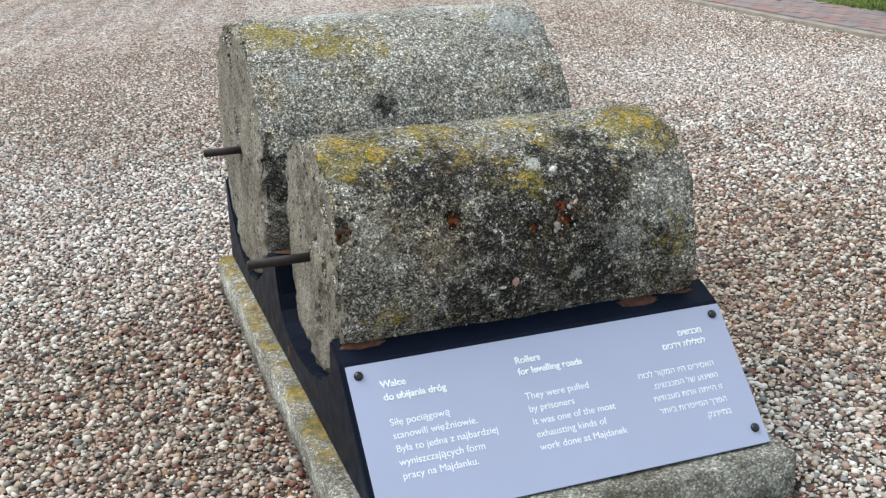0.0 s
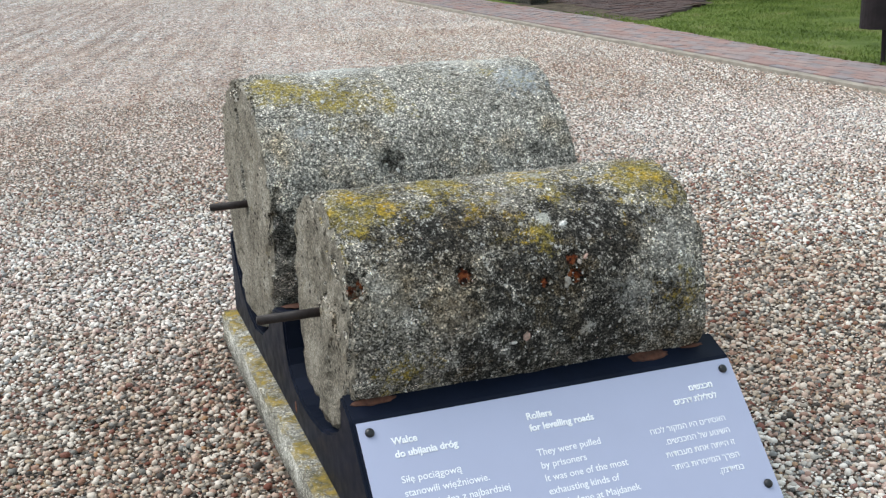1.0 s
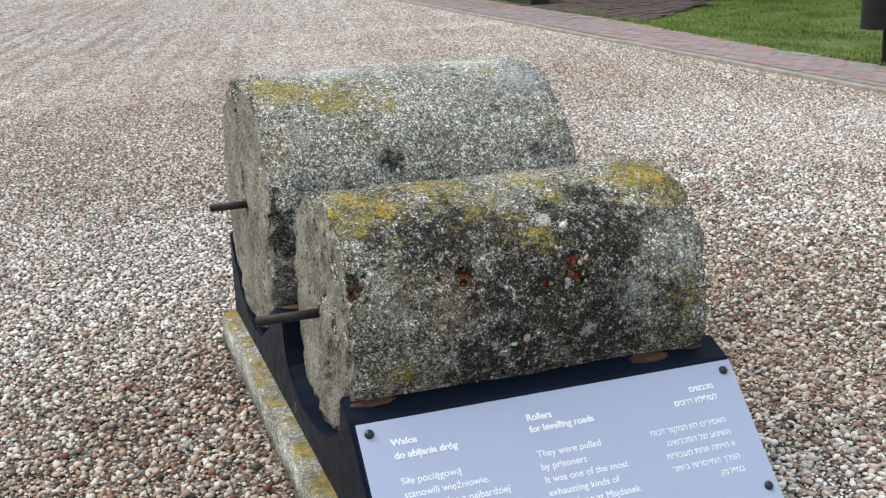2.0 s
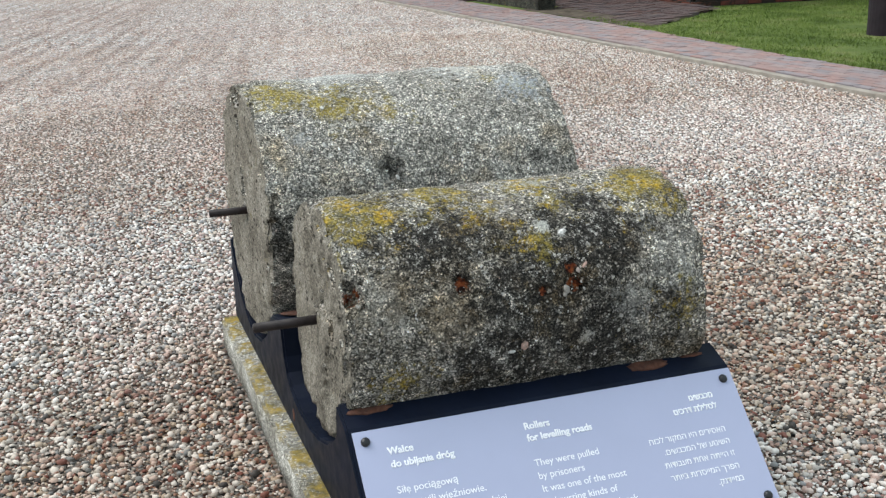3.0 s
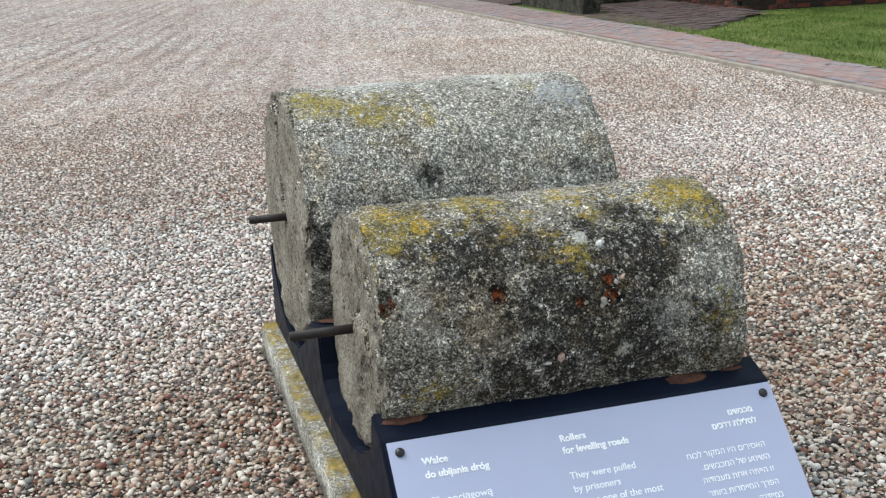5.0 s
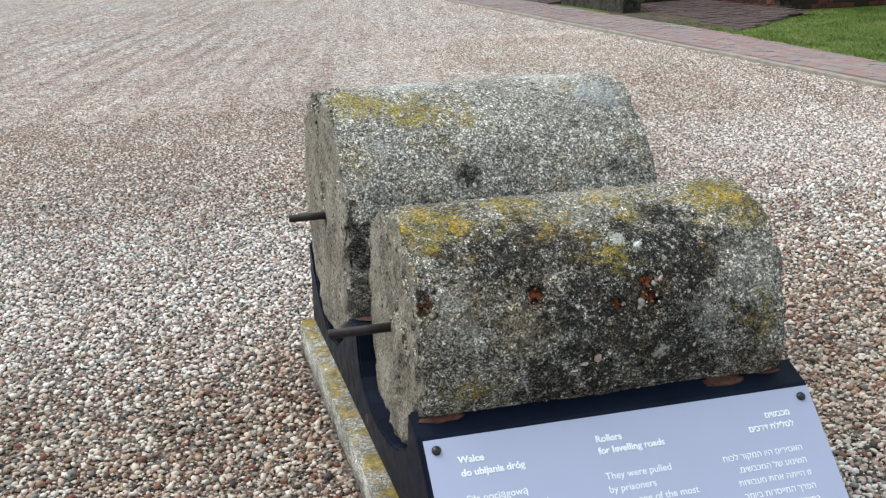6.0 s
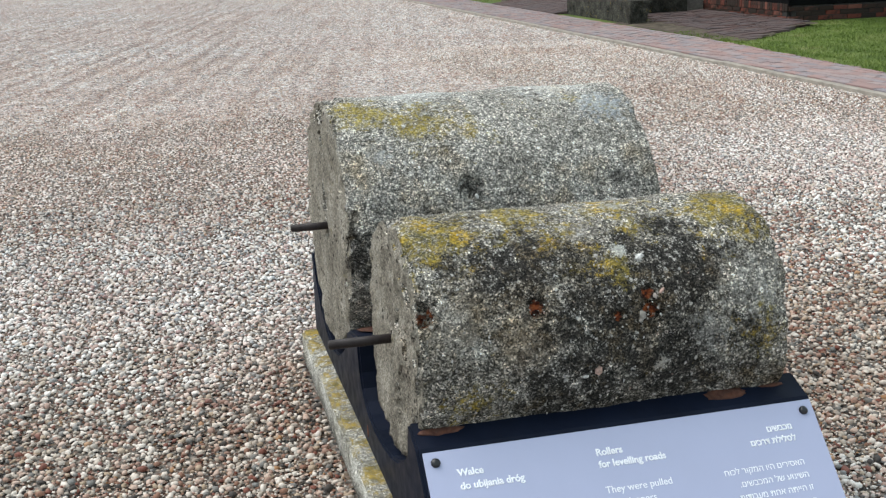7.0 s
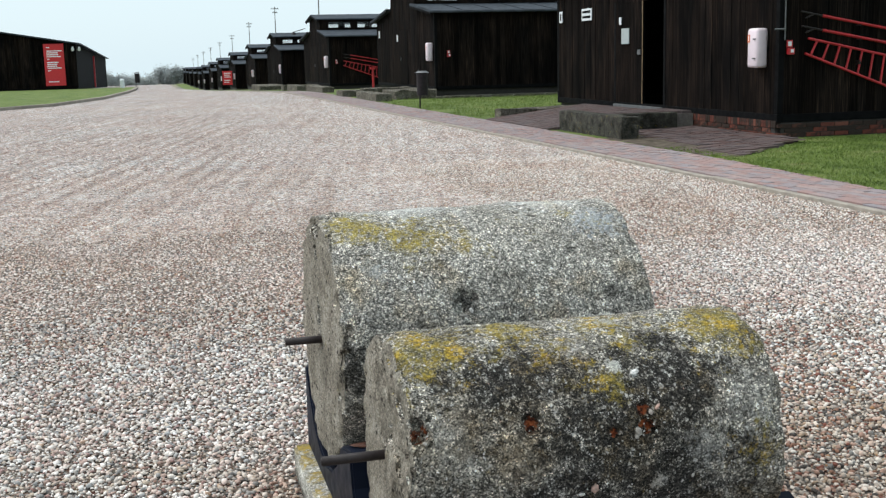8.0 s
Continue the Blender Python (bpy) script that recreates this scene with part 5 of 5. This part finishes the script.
def pole():
    t = thing("power_pole", 0, 0, 0, "thin grey power pole with short cross arms", "pole", "row of power poles")
    part("mast", a_tube((0, 0, -2.2), (0, 0, 6.55), 0.055, 10, 0.035), M_BARK, t)
    for z, w in ((6.32, 0.34), (5.98, 0.24)):
        a = part("cross_arm", a_box(-w, -0.03, z, w, 0.03, z + 0.06), M_BARK, t)
        for x in (-w + 0.1, w - 0.1):
            part("insulator", a_tube((x, 0, z + 0.06), (x, 0, z + 0.14), 0.022, 8), M_ZINC, a)
    return t


p0 = pole()
p0.matrix_basis = pose(12, 78.5, ground_z(78.5, -1))
for k in range(1, 9):
    y = 78.5 + 27 * k
    copy_thing(p0, pose(12, y, ground_z(y, -1) + (0.4 if k < 3 else 0.1)))

LX, LY = -4.25, 76.0
hall = thing("side_barrack", LX, LY, ground_z(LY, -4), "dark wooden barrack across the road with a red banner", "barrack")
out = [(0, -0.3), (0, 2.92), (-4.78, 3.72), (-9.56, 2.92), (-9.56, -0.3)]
bm = bmesh.new()
LEN = 56.0
drop = ground_z(LY + LEN, -4) - ground_z(LY, -4)
a = [bm.verts.new((x, 0, z)) for x, z in out]
b = [bm.verts.new((x, LEN, z + drop * 0.8)) for x, z in out]
bm.faces.new(a)
bm.faces.new(b[::-1])
for i in range(5):
    bm.faces.new((a[i], b[i], b[(i + 1) % 5], a[(i + 1) % 5]))
bmesh.ops.recalc_face_normals(bm, faces=bm.faces)
part("body", bm, M_TRIM, hall)
hall_wall = part("board_wall", a_box(-9.3, -0.004, 0.3, -0.3, -0.001, 0.4), M_TRIM, hall, "dark tarred upright boards")
x = -9.5
while x < -0.05:
    bm = bmesh.new()
    board(bm, x, x + 0.17, 0.15, 2.92 + 0.8 * (1 - abs(x + 4.78) / 4.78) - 0.03, 2.92 + 0.8 * (1 - abs(x + 0.17 + 4.78) / 4.78) - 0.03, random.uniform(0.02, 0.04), "x")
    bmesh.ops.recalc_face_normals(bm, faces=bm.faces)
    part("board", bm, M_WOOD, hall_wall)
    x += 0.18
for s in (0, 1):
    bm = bmesh.new()
    xa, xb = ((0.35, -4.78), (-9.91, -4.78))[s]
    za, zb = 2.86, 3.72
    v = [bm.verts.new((x, y, z + (drop * 0.8 if y > 1 else 0) + d)) for y in (-0.3, LEN + 0.3) for x, z in ((xa, za), (xb, zb)) for d in (0.02, 0.10)]
    for f in ((0, 1, 3, 2), (4, 6, 7, 5), (1, 5, 7, 3), (0, 2, 6, 4), (2, 3, 7, 6), (0, 4, 5, 1)):
        bm.faces.new([v[i] for i in f])
    bmesh.ops.recalc_face_normals(bm, faces=bm.faces)
    part("roof", bm, M_ROOF, hall, "low grey felt roof")
part("post", a_box(0.0, 24, -0.3, 0.12, 24.5, 2.3), M_RED, hall, "red painted post")
banner = thing("red_banner", LX, LY - 0.06, ground_z(LY, -4), "tall red banner with white print on dark boards", "banner")
part("cloth", a_box(-1.95, -0.02, 0.30, -0.72, 0.0, 3.05 - 0.1), M_BANNER, banner)
for z, w in ((2.72, 0.2), (2.5, 0.95), (2.38, 0.7), (2.26, 0.7), (2.14, 0.85), (1.98, 0.15), (1.78, 0.7), (1.66, 0.6), (1.54, 0.6), (1.42, 0.85), (1.25, 0.2), (0.55, 0.65)):
    part("print_bar", a_box(-1.78, -0.026, z - 0.03, -1.78 + w, -0.021, z + 0.03), M_WHITE, banner)
for dx in (0.15, 0.55):
    t = thing("floodlight", LX - 0.3 + dx, LY - 0.15, ground_z(LY, -4) + 2.65, "pale floodlight under the eave", "floodlight", "floodlights")
    part("head", a_tube((0, -0.25, -0.1), (0, 0.0, 0.05), 0.10, 14, 0.05), M_SIGN, t)
    part("arm", a_tube((0, 0, 0.02), (0, 0.14, 0.1), 0.02, 6), M_SIGN, t)
sign2 = thing("red_banner", 7.95, 121.5, ground_z(BY + 5 * STEP), "red banner with white print beside a far barrack", "banner")
part("cloth", a_box(0.0, -0.02, 0.62, 1.0, 0.0, 2.08), M_BANNER, sign2)
for x in (0.05, 0.9):
    part("post", a_box(x, 0.001, -0.2, x + 0.05, 0.05, 2.0), M_TRIM, sign2)
for z, w in ((1.85, 0.7), (1.65, 0.6), (1.45, 0.7), (1.1, 0.65), (0.9, 0.5)):
    part("print_bar", a_box(0.15, -0.03, z - 0.04, 0.15 + w, -0.021, z + 0.04), M_WHITE, sign2)
white = thing("white_bollard", -1.5, 76, ground_z(76, -1), "short white bollard at the road's edge", "bollard")
part("post", a_tube((0, 0, -0.1), (0, 0, 0.55), 0.14, 12), M_SIGN, white)
part("cap", a_tube((0, 0, 0.55), (0, 0, 0.62), 0.16, 12, 0.08), M_SIGN, white)


# ---------------------------------------------------------------- far trees
def bare_tree(name, height, width, seed, clumps):
    """Trunk, limbs and a ragged crown of many small twig leaves."""
    rng = random.Random(seed)
    t = thing(name, 0, 0, 0, "far bare tree with a ragged grey crown", "tree", "far trees")
    tr = bmesh.new()
    tube(tr, (0, 0, -0.5), (0, 0, height * 0.35), width * 0.03, 8, width * 0.02)
    tips = []
    for i in range(9):
        a = i * 2.4 + rng.uniform(-0.3, 0.3)
        tip = Vector((math.cos(a) * width * rng.uniform(0.2, 0.45), math.sin(a) * width * rng.uniform(0.2, 0.45), height * rng.uniform(0.35, 0.88)))
        tube(tr, (0, 0, height * rng.uniform(0.15, 0.32)), tip, width * 0.022, 6, width * 0.006)
        tips.append(tip)
    part("trunk", tr, M_BARK, t)
    vs, fs = [], []
    for i in range(clumps):
        c = rng.choice(tips) * rng.uniform(0.55, 1.05) + Vector((rng.gauss(0, width * 0.12), rng.gauss(0, width * 0.12), rng.gauss(0, height * 0.13)))
        s = width * rng.uniform(0.025, 0.055)
        for e in range(3):
            p = c + Vector((rng.gauss(0, s), rng.gauss(0, s), rng.gauss(0, s)))
            q = Vector((rng.uniform(-1, 1), rng.uniform(-1, 1), rng.uniform(-0.6, 1))).normalized() * s
            o = q.cross(Vector((rng.uniform(-1, 1), rng.uniform(-1, 1), 1))).normalized() * s * 0.5
            k = len(vs)
            vs += [p - o, p + o, p + q]
            fs.append((k, k + 1, k + 2))
    me = bpy.data.meshes.new("crown")
    me.from_pydata(vs, [], fs)
    me.materials.append(M_HAZED_TWIG)
    part("crown", me, None, t)
    return t


bush = bare_tree("tree", 5.0, 8.0, 3, 3000)
bush.matrix_basis = pose(5.4, 300, ground_z(300) - 0.3)
trees = [bare_tree("tree", h, w, k, 1300) for h, w, k in ((7.2, 8.0, 11), (5.2, 7.0, 12), (4.2, 7.5, 13))]
rng = random.Random(21)
for i, t in enumerate(trees):
    t.matrix_basis = pose(-19 + i * 4, 395 + i * 6, -6.4)
for i in range(14):
    copy_thing(trees[0 if i < 4 else rng.choice((1, 2))], pose(-27 + i * 2.3 + rng.uniform(-0.8, 0.8), 410 + rng.uniform(-20, 50), (-6.6 if i < 6 else -7.9) + rng.uniform(-0.5, 0.2), 0, 0, rng.uniform(0, 360)))
for i in range(9):
    copy_thing(trees[2], pose(8 + i * 4.2, 470 + rng.uniform(-20, 40), -7.6, 0, 0, rng.uniform(0, 360)))

# ---------------------------------------------------------------- pavers
paver_mesh = mesh_of(a_box(0.003, 0.003, -0.05, 0.0995, 0.202, 0, bevel=0.004), "paver", M_PAVER)
for row in range(30):
    for col in range(10):
        y = 7.2 + row * 0.2056 + (0.1028 if col % 2 else 0.0)
        part("paver", paver_mesh, None, pavement, m=pose(PATH_L + col * 0.1028, y, 0.026 + random.uniform(-0.003, 0.003), random.uniform(-0.5, 0.5), random.uniform(-0.8, 0.8), random.uniform(-0.6, 0.6)))


def many_boxes(cells, material=None):
    """cells: x0, y0, z_top, x1, y1, tilt in x, thickness; plain blocks joined in one mesh."""
    vs, fs = [], []
    for x0, y0, z, x1, y1, rise, thick in cells:
        k = len(vs)
        e = 0.006
        vs += [(x0, y0, z - thick), (x1, y0, z - thick + rise), (x1, y1, z - thick + rise), (x0, y1, z - thick), (x0 + e, y0 + e, z), (x1 - e, y0 + e, z + rise), (x1 - e, y1 - e, z + rise), (x0 + e, y1 - e, z)]
        fs += [tuple(k + i for i in f) for f in ((4, 5, 6, 7), (0, 1, 5, 4), (1, 2, 6, 5), (2, 3, 7, 6), (3, 0, 4, 7))]
    me = bpy.data.meshes.new("pavers")
    me.from_pydata(vs, [], fs)
    me.materials.append(material or M_PAVERS)
    return me


cells = []
for row in list(range(-30, 35)) + list(range(65, 260)):
    for col in range(10):
        y = row * 0.2056 + 0.004 + (0.1028 if col % 2 else 0.0)
        cells.append((PATH_L + col * 0.1028 + 0.002, y, 0.026 + random.uniform(-0.004, 0.004) + ground_z(y), PATH_L + col * 0.1028 + 0.1008, y + 0.2, random.uniform(-0.002, 0.002), 0.06))
p = tagged(part("pavers", many_boxes(cells), None, pavement), kind="stuff")
# sloping brick apron against the near footing
cells = []
for i in range(48):
    for j in range(11):
        x = 7.12 + j * 0.208
        y = 13.15 + i * 0.102
        if y < 13.15 + 0.85 * max(0.0, x - 7.5) + random.uniform(-0.08, 0.08) or (x < 7.42 and y < 14.7) or (x < 7.65 and y > 16.3) or x + random.uniform(-0.1, 0.1) < 7.5 + 0.12 * (y - 14.2):
            continue
        cells.append((x, y, 0.02 + random.uniform(-0.007, 0.006) + 0.005 * j, x + 0.202, y + 0.098, 0.006, 0.2))
apron = tagged(part("brick_apron", many_boxes(cells, M_SHADED_OLDPAVER), None), "worn brick apron sloping up to the barrack footing", "paving", kind="structure")


def trodden_ground():
    """Bare earth between the path, the platform and the apron, ragged at its rim."""
    bm = bmesh.new()
    nx, ny, step = 48, 74, 0.055
    grid = {}
    for i in range(nx):
        for j in range(ny):
            x, y = 7.0 + i * step, 12.85 + j * step
            q = Vector((x * 1.7, y * 1.7, 3.3))
            rim = noise.noise(q) * 0.22 + noise.noise(q * 4) * 0.12
            if x + rim * 0.4 < PATH_R + 0.04 or y + rim < 13.02 + 0.85 * max(0.0, x - 7.5) or x > 9.45:
                continue
            grid[i, j] = bm.verts.new((x, y, 0.017 + 0.010 * noise.noise(q * 3) + 0.018 * max(0.0, x - 7.4) * 1.2))
    for i, j in grid:
        four = [grid.get(k) for k in ((i, j), (i + 1, j), (i + 1, j + 1), (i, j + 1))]
        if all(four):
            bm.faces.new(four)
    return bm


tagged(part("bare_earth", trodden_ground(), M_EARTH, smooth=True), "trodden dark earth beside the brick apron", "soil", kind="structure")
cells = []
for i in range(38):
    for j in range(11):
        x = 7.10 + j * 0.211
        cells.append((x, 19.30 + i * 0.102, 0.035 + 0.0235 * j + random.uniform(-0.004, 0.004), x + 0.206, 19.30 + i * 0.102 + 0.098, 0.0235, 0.06))
tagged(part("pavers", many_boxes(cells, M_SHADED_OLDPAVER), None, ramp), kind="stuff")
cells = []
for i in range(10):
    for j in range(9):
        x = 7.63 + j * 0.205
        cells.append((x, 18.22 + i * 0.102, 0.335 + random.uniform(-0.004, 0.004), x + 0.2, 18.22 + i * 0.102 + 0.098, 0, 0.05))
tagged(part("pavers", many_boxes(cells, M_SHADED_OLDPAVER), None, steps), kind="stuff")


# ---------------------------------------------------------------- pebbles and grass
def pebble_field(name, y0, y1, gap, small, big, sub, seed, label, power=1.8, fade=False, around=False):
    g = np.random.default_rng(seed)
    xs, ys = np.meshgrid(np.arange(-4.2, ROAD_R + 0.04, gap), np.arange(y0, y1, gap))
    x = xs.ravel() + g.uniform(-0.48, 0.48, xs.size) * gap
    y = ys.ravel() + g.uniform(-0.48, 0.48, xs.size) * gap
    inner = (x > -0.13 * y - 0.55 - g.exponential(0.12, x.size)) & (x < 0.82 * y + 0.75 + g.exponential(0.12, x.size))
    keep = (~inner if around else inner) & (x < ROAD_R + 0.025) & (g.random(x.size) < (np.clip((y1 - y) / (y1 - y0), 0, 1) ** 1.3 if fade else 1.0))
    keep &= ~((x > OX - 0.012) & (x < OX + SLAB_W + 0.012) & (y > OY - 0.012) & (y < OY + SLAB_L + 0.012))
    x, y = x[keep], y[keep]
    n = x.size
    base, faces = ico(sub)
    size = small + (big - small) * g.random(n) ** power
    sx, sy, sz = size, size * g.uniform(0.55, 0.92, n), size * g.uniform(0.38, 0.68, n)
    lumps = 1 + g.normal(0, 0.13, (n, len(base)))
    p = base[None] * lumps[..., None] * np.stack([sx, sy, sz], 1)[:, None]
    a, t = g.uniform(0, 6.283, n), g.normal(0, 0.28, n)
    ca, sa, ct, st = np.cos(a)[:, None], np.sin(a)[:, None], np.cos(t)[:, None], np.sin(t)[:, None]
    px, pz = p[..., 0] * ct - p[..., 2] * st, p[..., 0] * st + p[..., 2] * ct
    qx, qy = px * ca - p[..., 1] * sa, px * sa + p[..., 1] * ca
    z = sz * g.uniform(-0.2, 1.1, n) - 0.012
    # furrows left by the rake, slanting over the road
    z += furrow(x, y)
    co = np.stack([qx + x[:, None], qy + y[:, None], pz + z[:, None]], 2).reshape(-1, 3)
    tri = (faces[None] + (np.arange(n) * len(base))[:, None, None]).reshape(-1, 3)
    me = bpy.data.meshes.new(name)
    me.vertices.add(len(co))
    me.vertices.foreach_set("co", co.astype(np.float32).ravel())
    me.loops.add(tri.size)
    me.loops.foreach_set("vertex_index", tri.astype(np.int32).ravel())
    me.polygons.add(len(tri))
    me.polygons.foreach_set("loop_start", np.arange(0, tri.size, 3, dtype=np.int32))
    me.update(calc_edges=True)
    me.shade_smooth()
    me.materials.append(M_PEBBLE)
    return tagged(new(name, me), label, "gravel", kind="stuff")


ROUND = "loose rounded pebbles in grey, white, pink and brown"
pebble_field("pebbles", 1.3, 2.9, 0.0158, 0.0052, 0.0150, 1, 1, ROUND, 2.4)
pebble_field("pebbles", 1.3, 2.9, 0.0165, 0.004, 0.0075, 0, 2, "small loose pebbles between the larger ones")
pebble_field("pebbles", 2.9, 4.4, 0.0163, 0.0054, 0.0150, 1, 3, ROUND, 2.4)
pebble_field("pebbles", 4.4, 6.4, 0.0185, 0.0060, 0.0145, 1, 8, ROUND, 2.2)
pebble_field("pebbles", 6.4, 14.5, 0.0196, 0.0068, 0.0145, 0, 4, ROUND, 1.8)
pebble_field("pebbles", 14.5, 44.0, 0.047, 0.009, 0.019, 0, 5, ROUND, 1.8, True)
pebble_field("pebbles", -3.5, 1.3, 0.033, 0.014, 0.026, 0, 6, ROUND)
pebble_field("pebbles", -3.5, 9.0, 0.037, 0.016, 0.029, 0, 7, ROUND, 1.8, False, True)


def blades(count, x0, x1, y0, y1, seed, hi, low=0.005):
    g = np.random.default_rng(seed)
    x, y = g.uniform(x0, x1, count), g.uniform(y0, y1, count)
    keep = ~((x < 9.6) & (y > 13.0 + 0.85 * np.clip(x - 7.5, 0, None)) & ((x > 7.42) | (y > 14.7)) & (y < 24)) & ~((y > BY - 0.3) & (x > BX - 0.1) & (y < 26))
    keep &= x > np.array([turf_edge(q) for q in y]) - 0.01
    bare = np.array([noise.noise(Vector((p * 0.9, q * 0.9, seed))) for p, q in zip(x, y)])
    keep &= bare < 0.22 + 0.3 * g.random(count)
    x, y = x[keep], y[keep]
    n = x.size
    h = g.uniform(0.35, 1.0, n) * hi
    a = g.uniform(0, 6.283, n)
    w = 0.005 + 0.004 * g.random(n)
    dx, dy = np.cos(a) * w, np.sin(a) * w
    lx, ly = g.normal(0, 0.45, n) * h, g.normal(0, 0.45, n) * h
    z0 = np.full(n, low)
    co = np.stack([np.stack([x - dx, y - dy, z0], 1), np.stack([x + dx, y + dy, z0], 1), np.stack([x + lx, y + ly, z0 + h], 1)], 1).reshape(-1, 3)
    me = bpy.data.meshes.new("grass_blades")
    me.from_pydata(co.tolist(), [], np.arange(3 * n).reshape(-1, 3).tolist())
    me.materials.append(M_BLADE)
    return tagged(new("grass_blades", me), "short green grass blades on the lawn", "grass", kind="stuff")


blades(52000, PATH_R - 0.06, 12.5, 6.0, 15.2, 31, 0.045)
blades(16000, PATH_R - 0.04, 17.0, 24.0, 36.6, 32, 0.10)
blades(5200, PATH_R - 0.27, PATH_R + 0.1, 5.8, 13.2, 33, 0.04, 0.026)
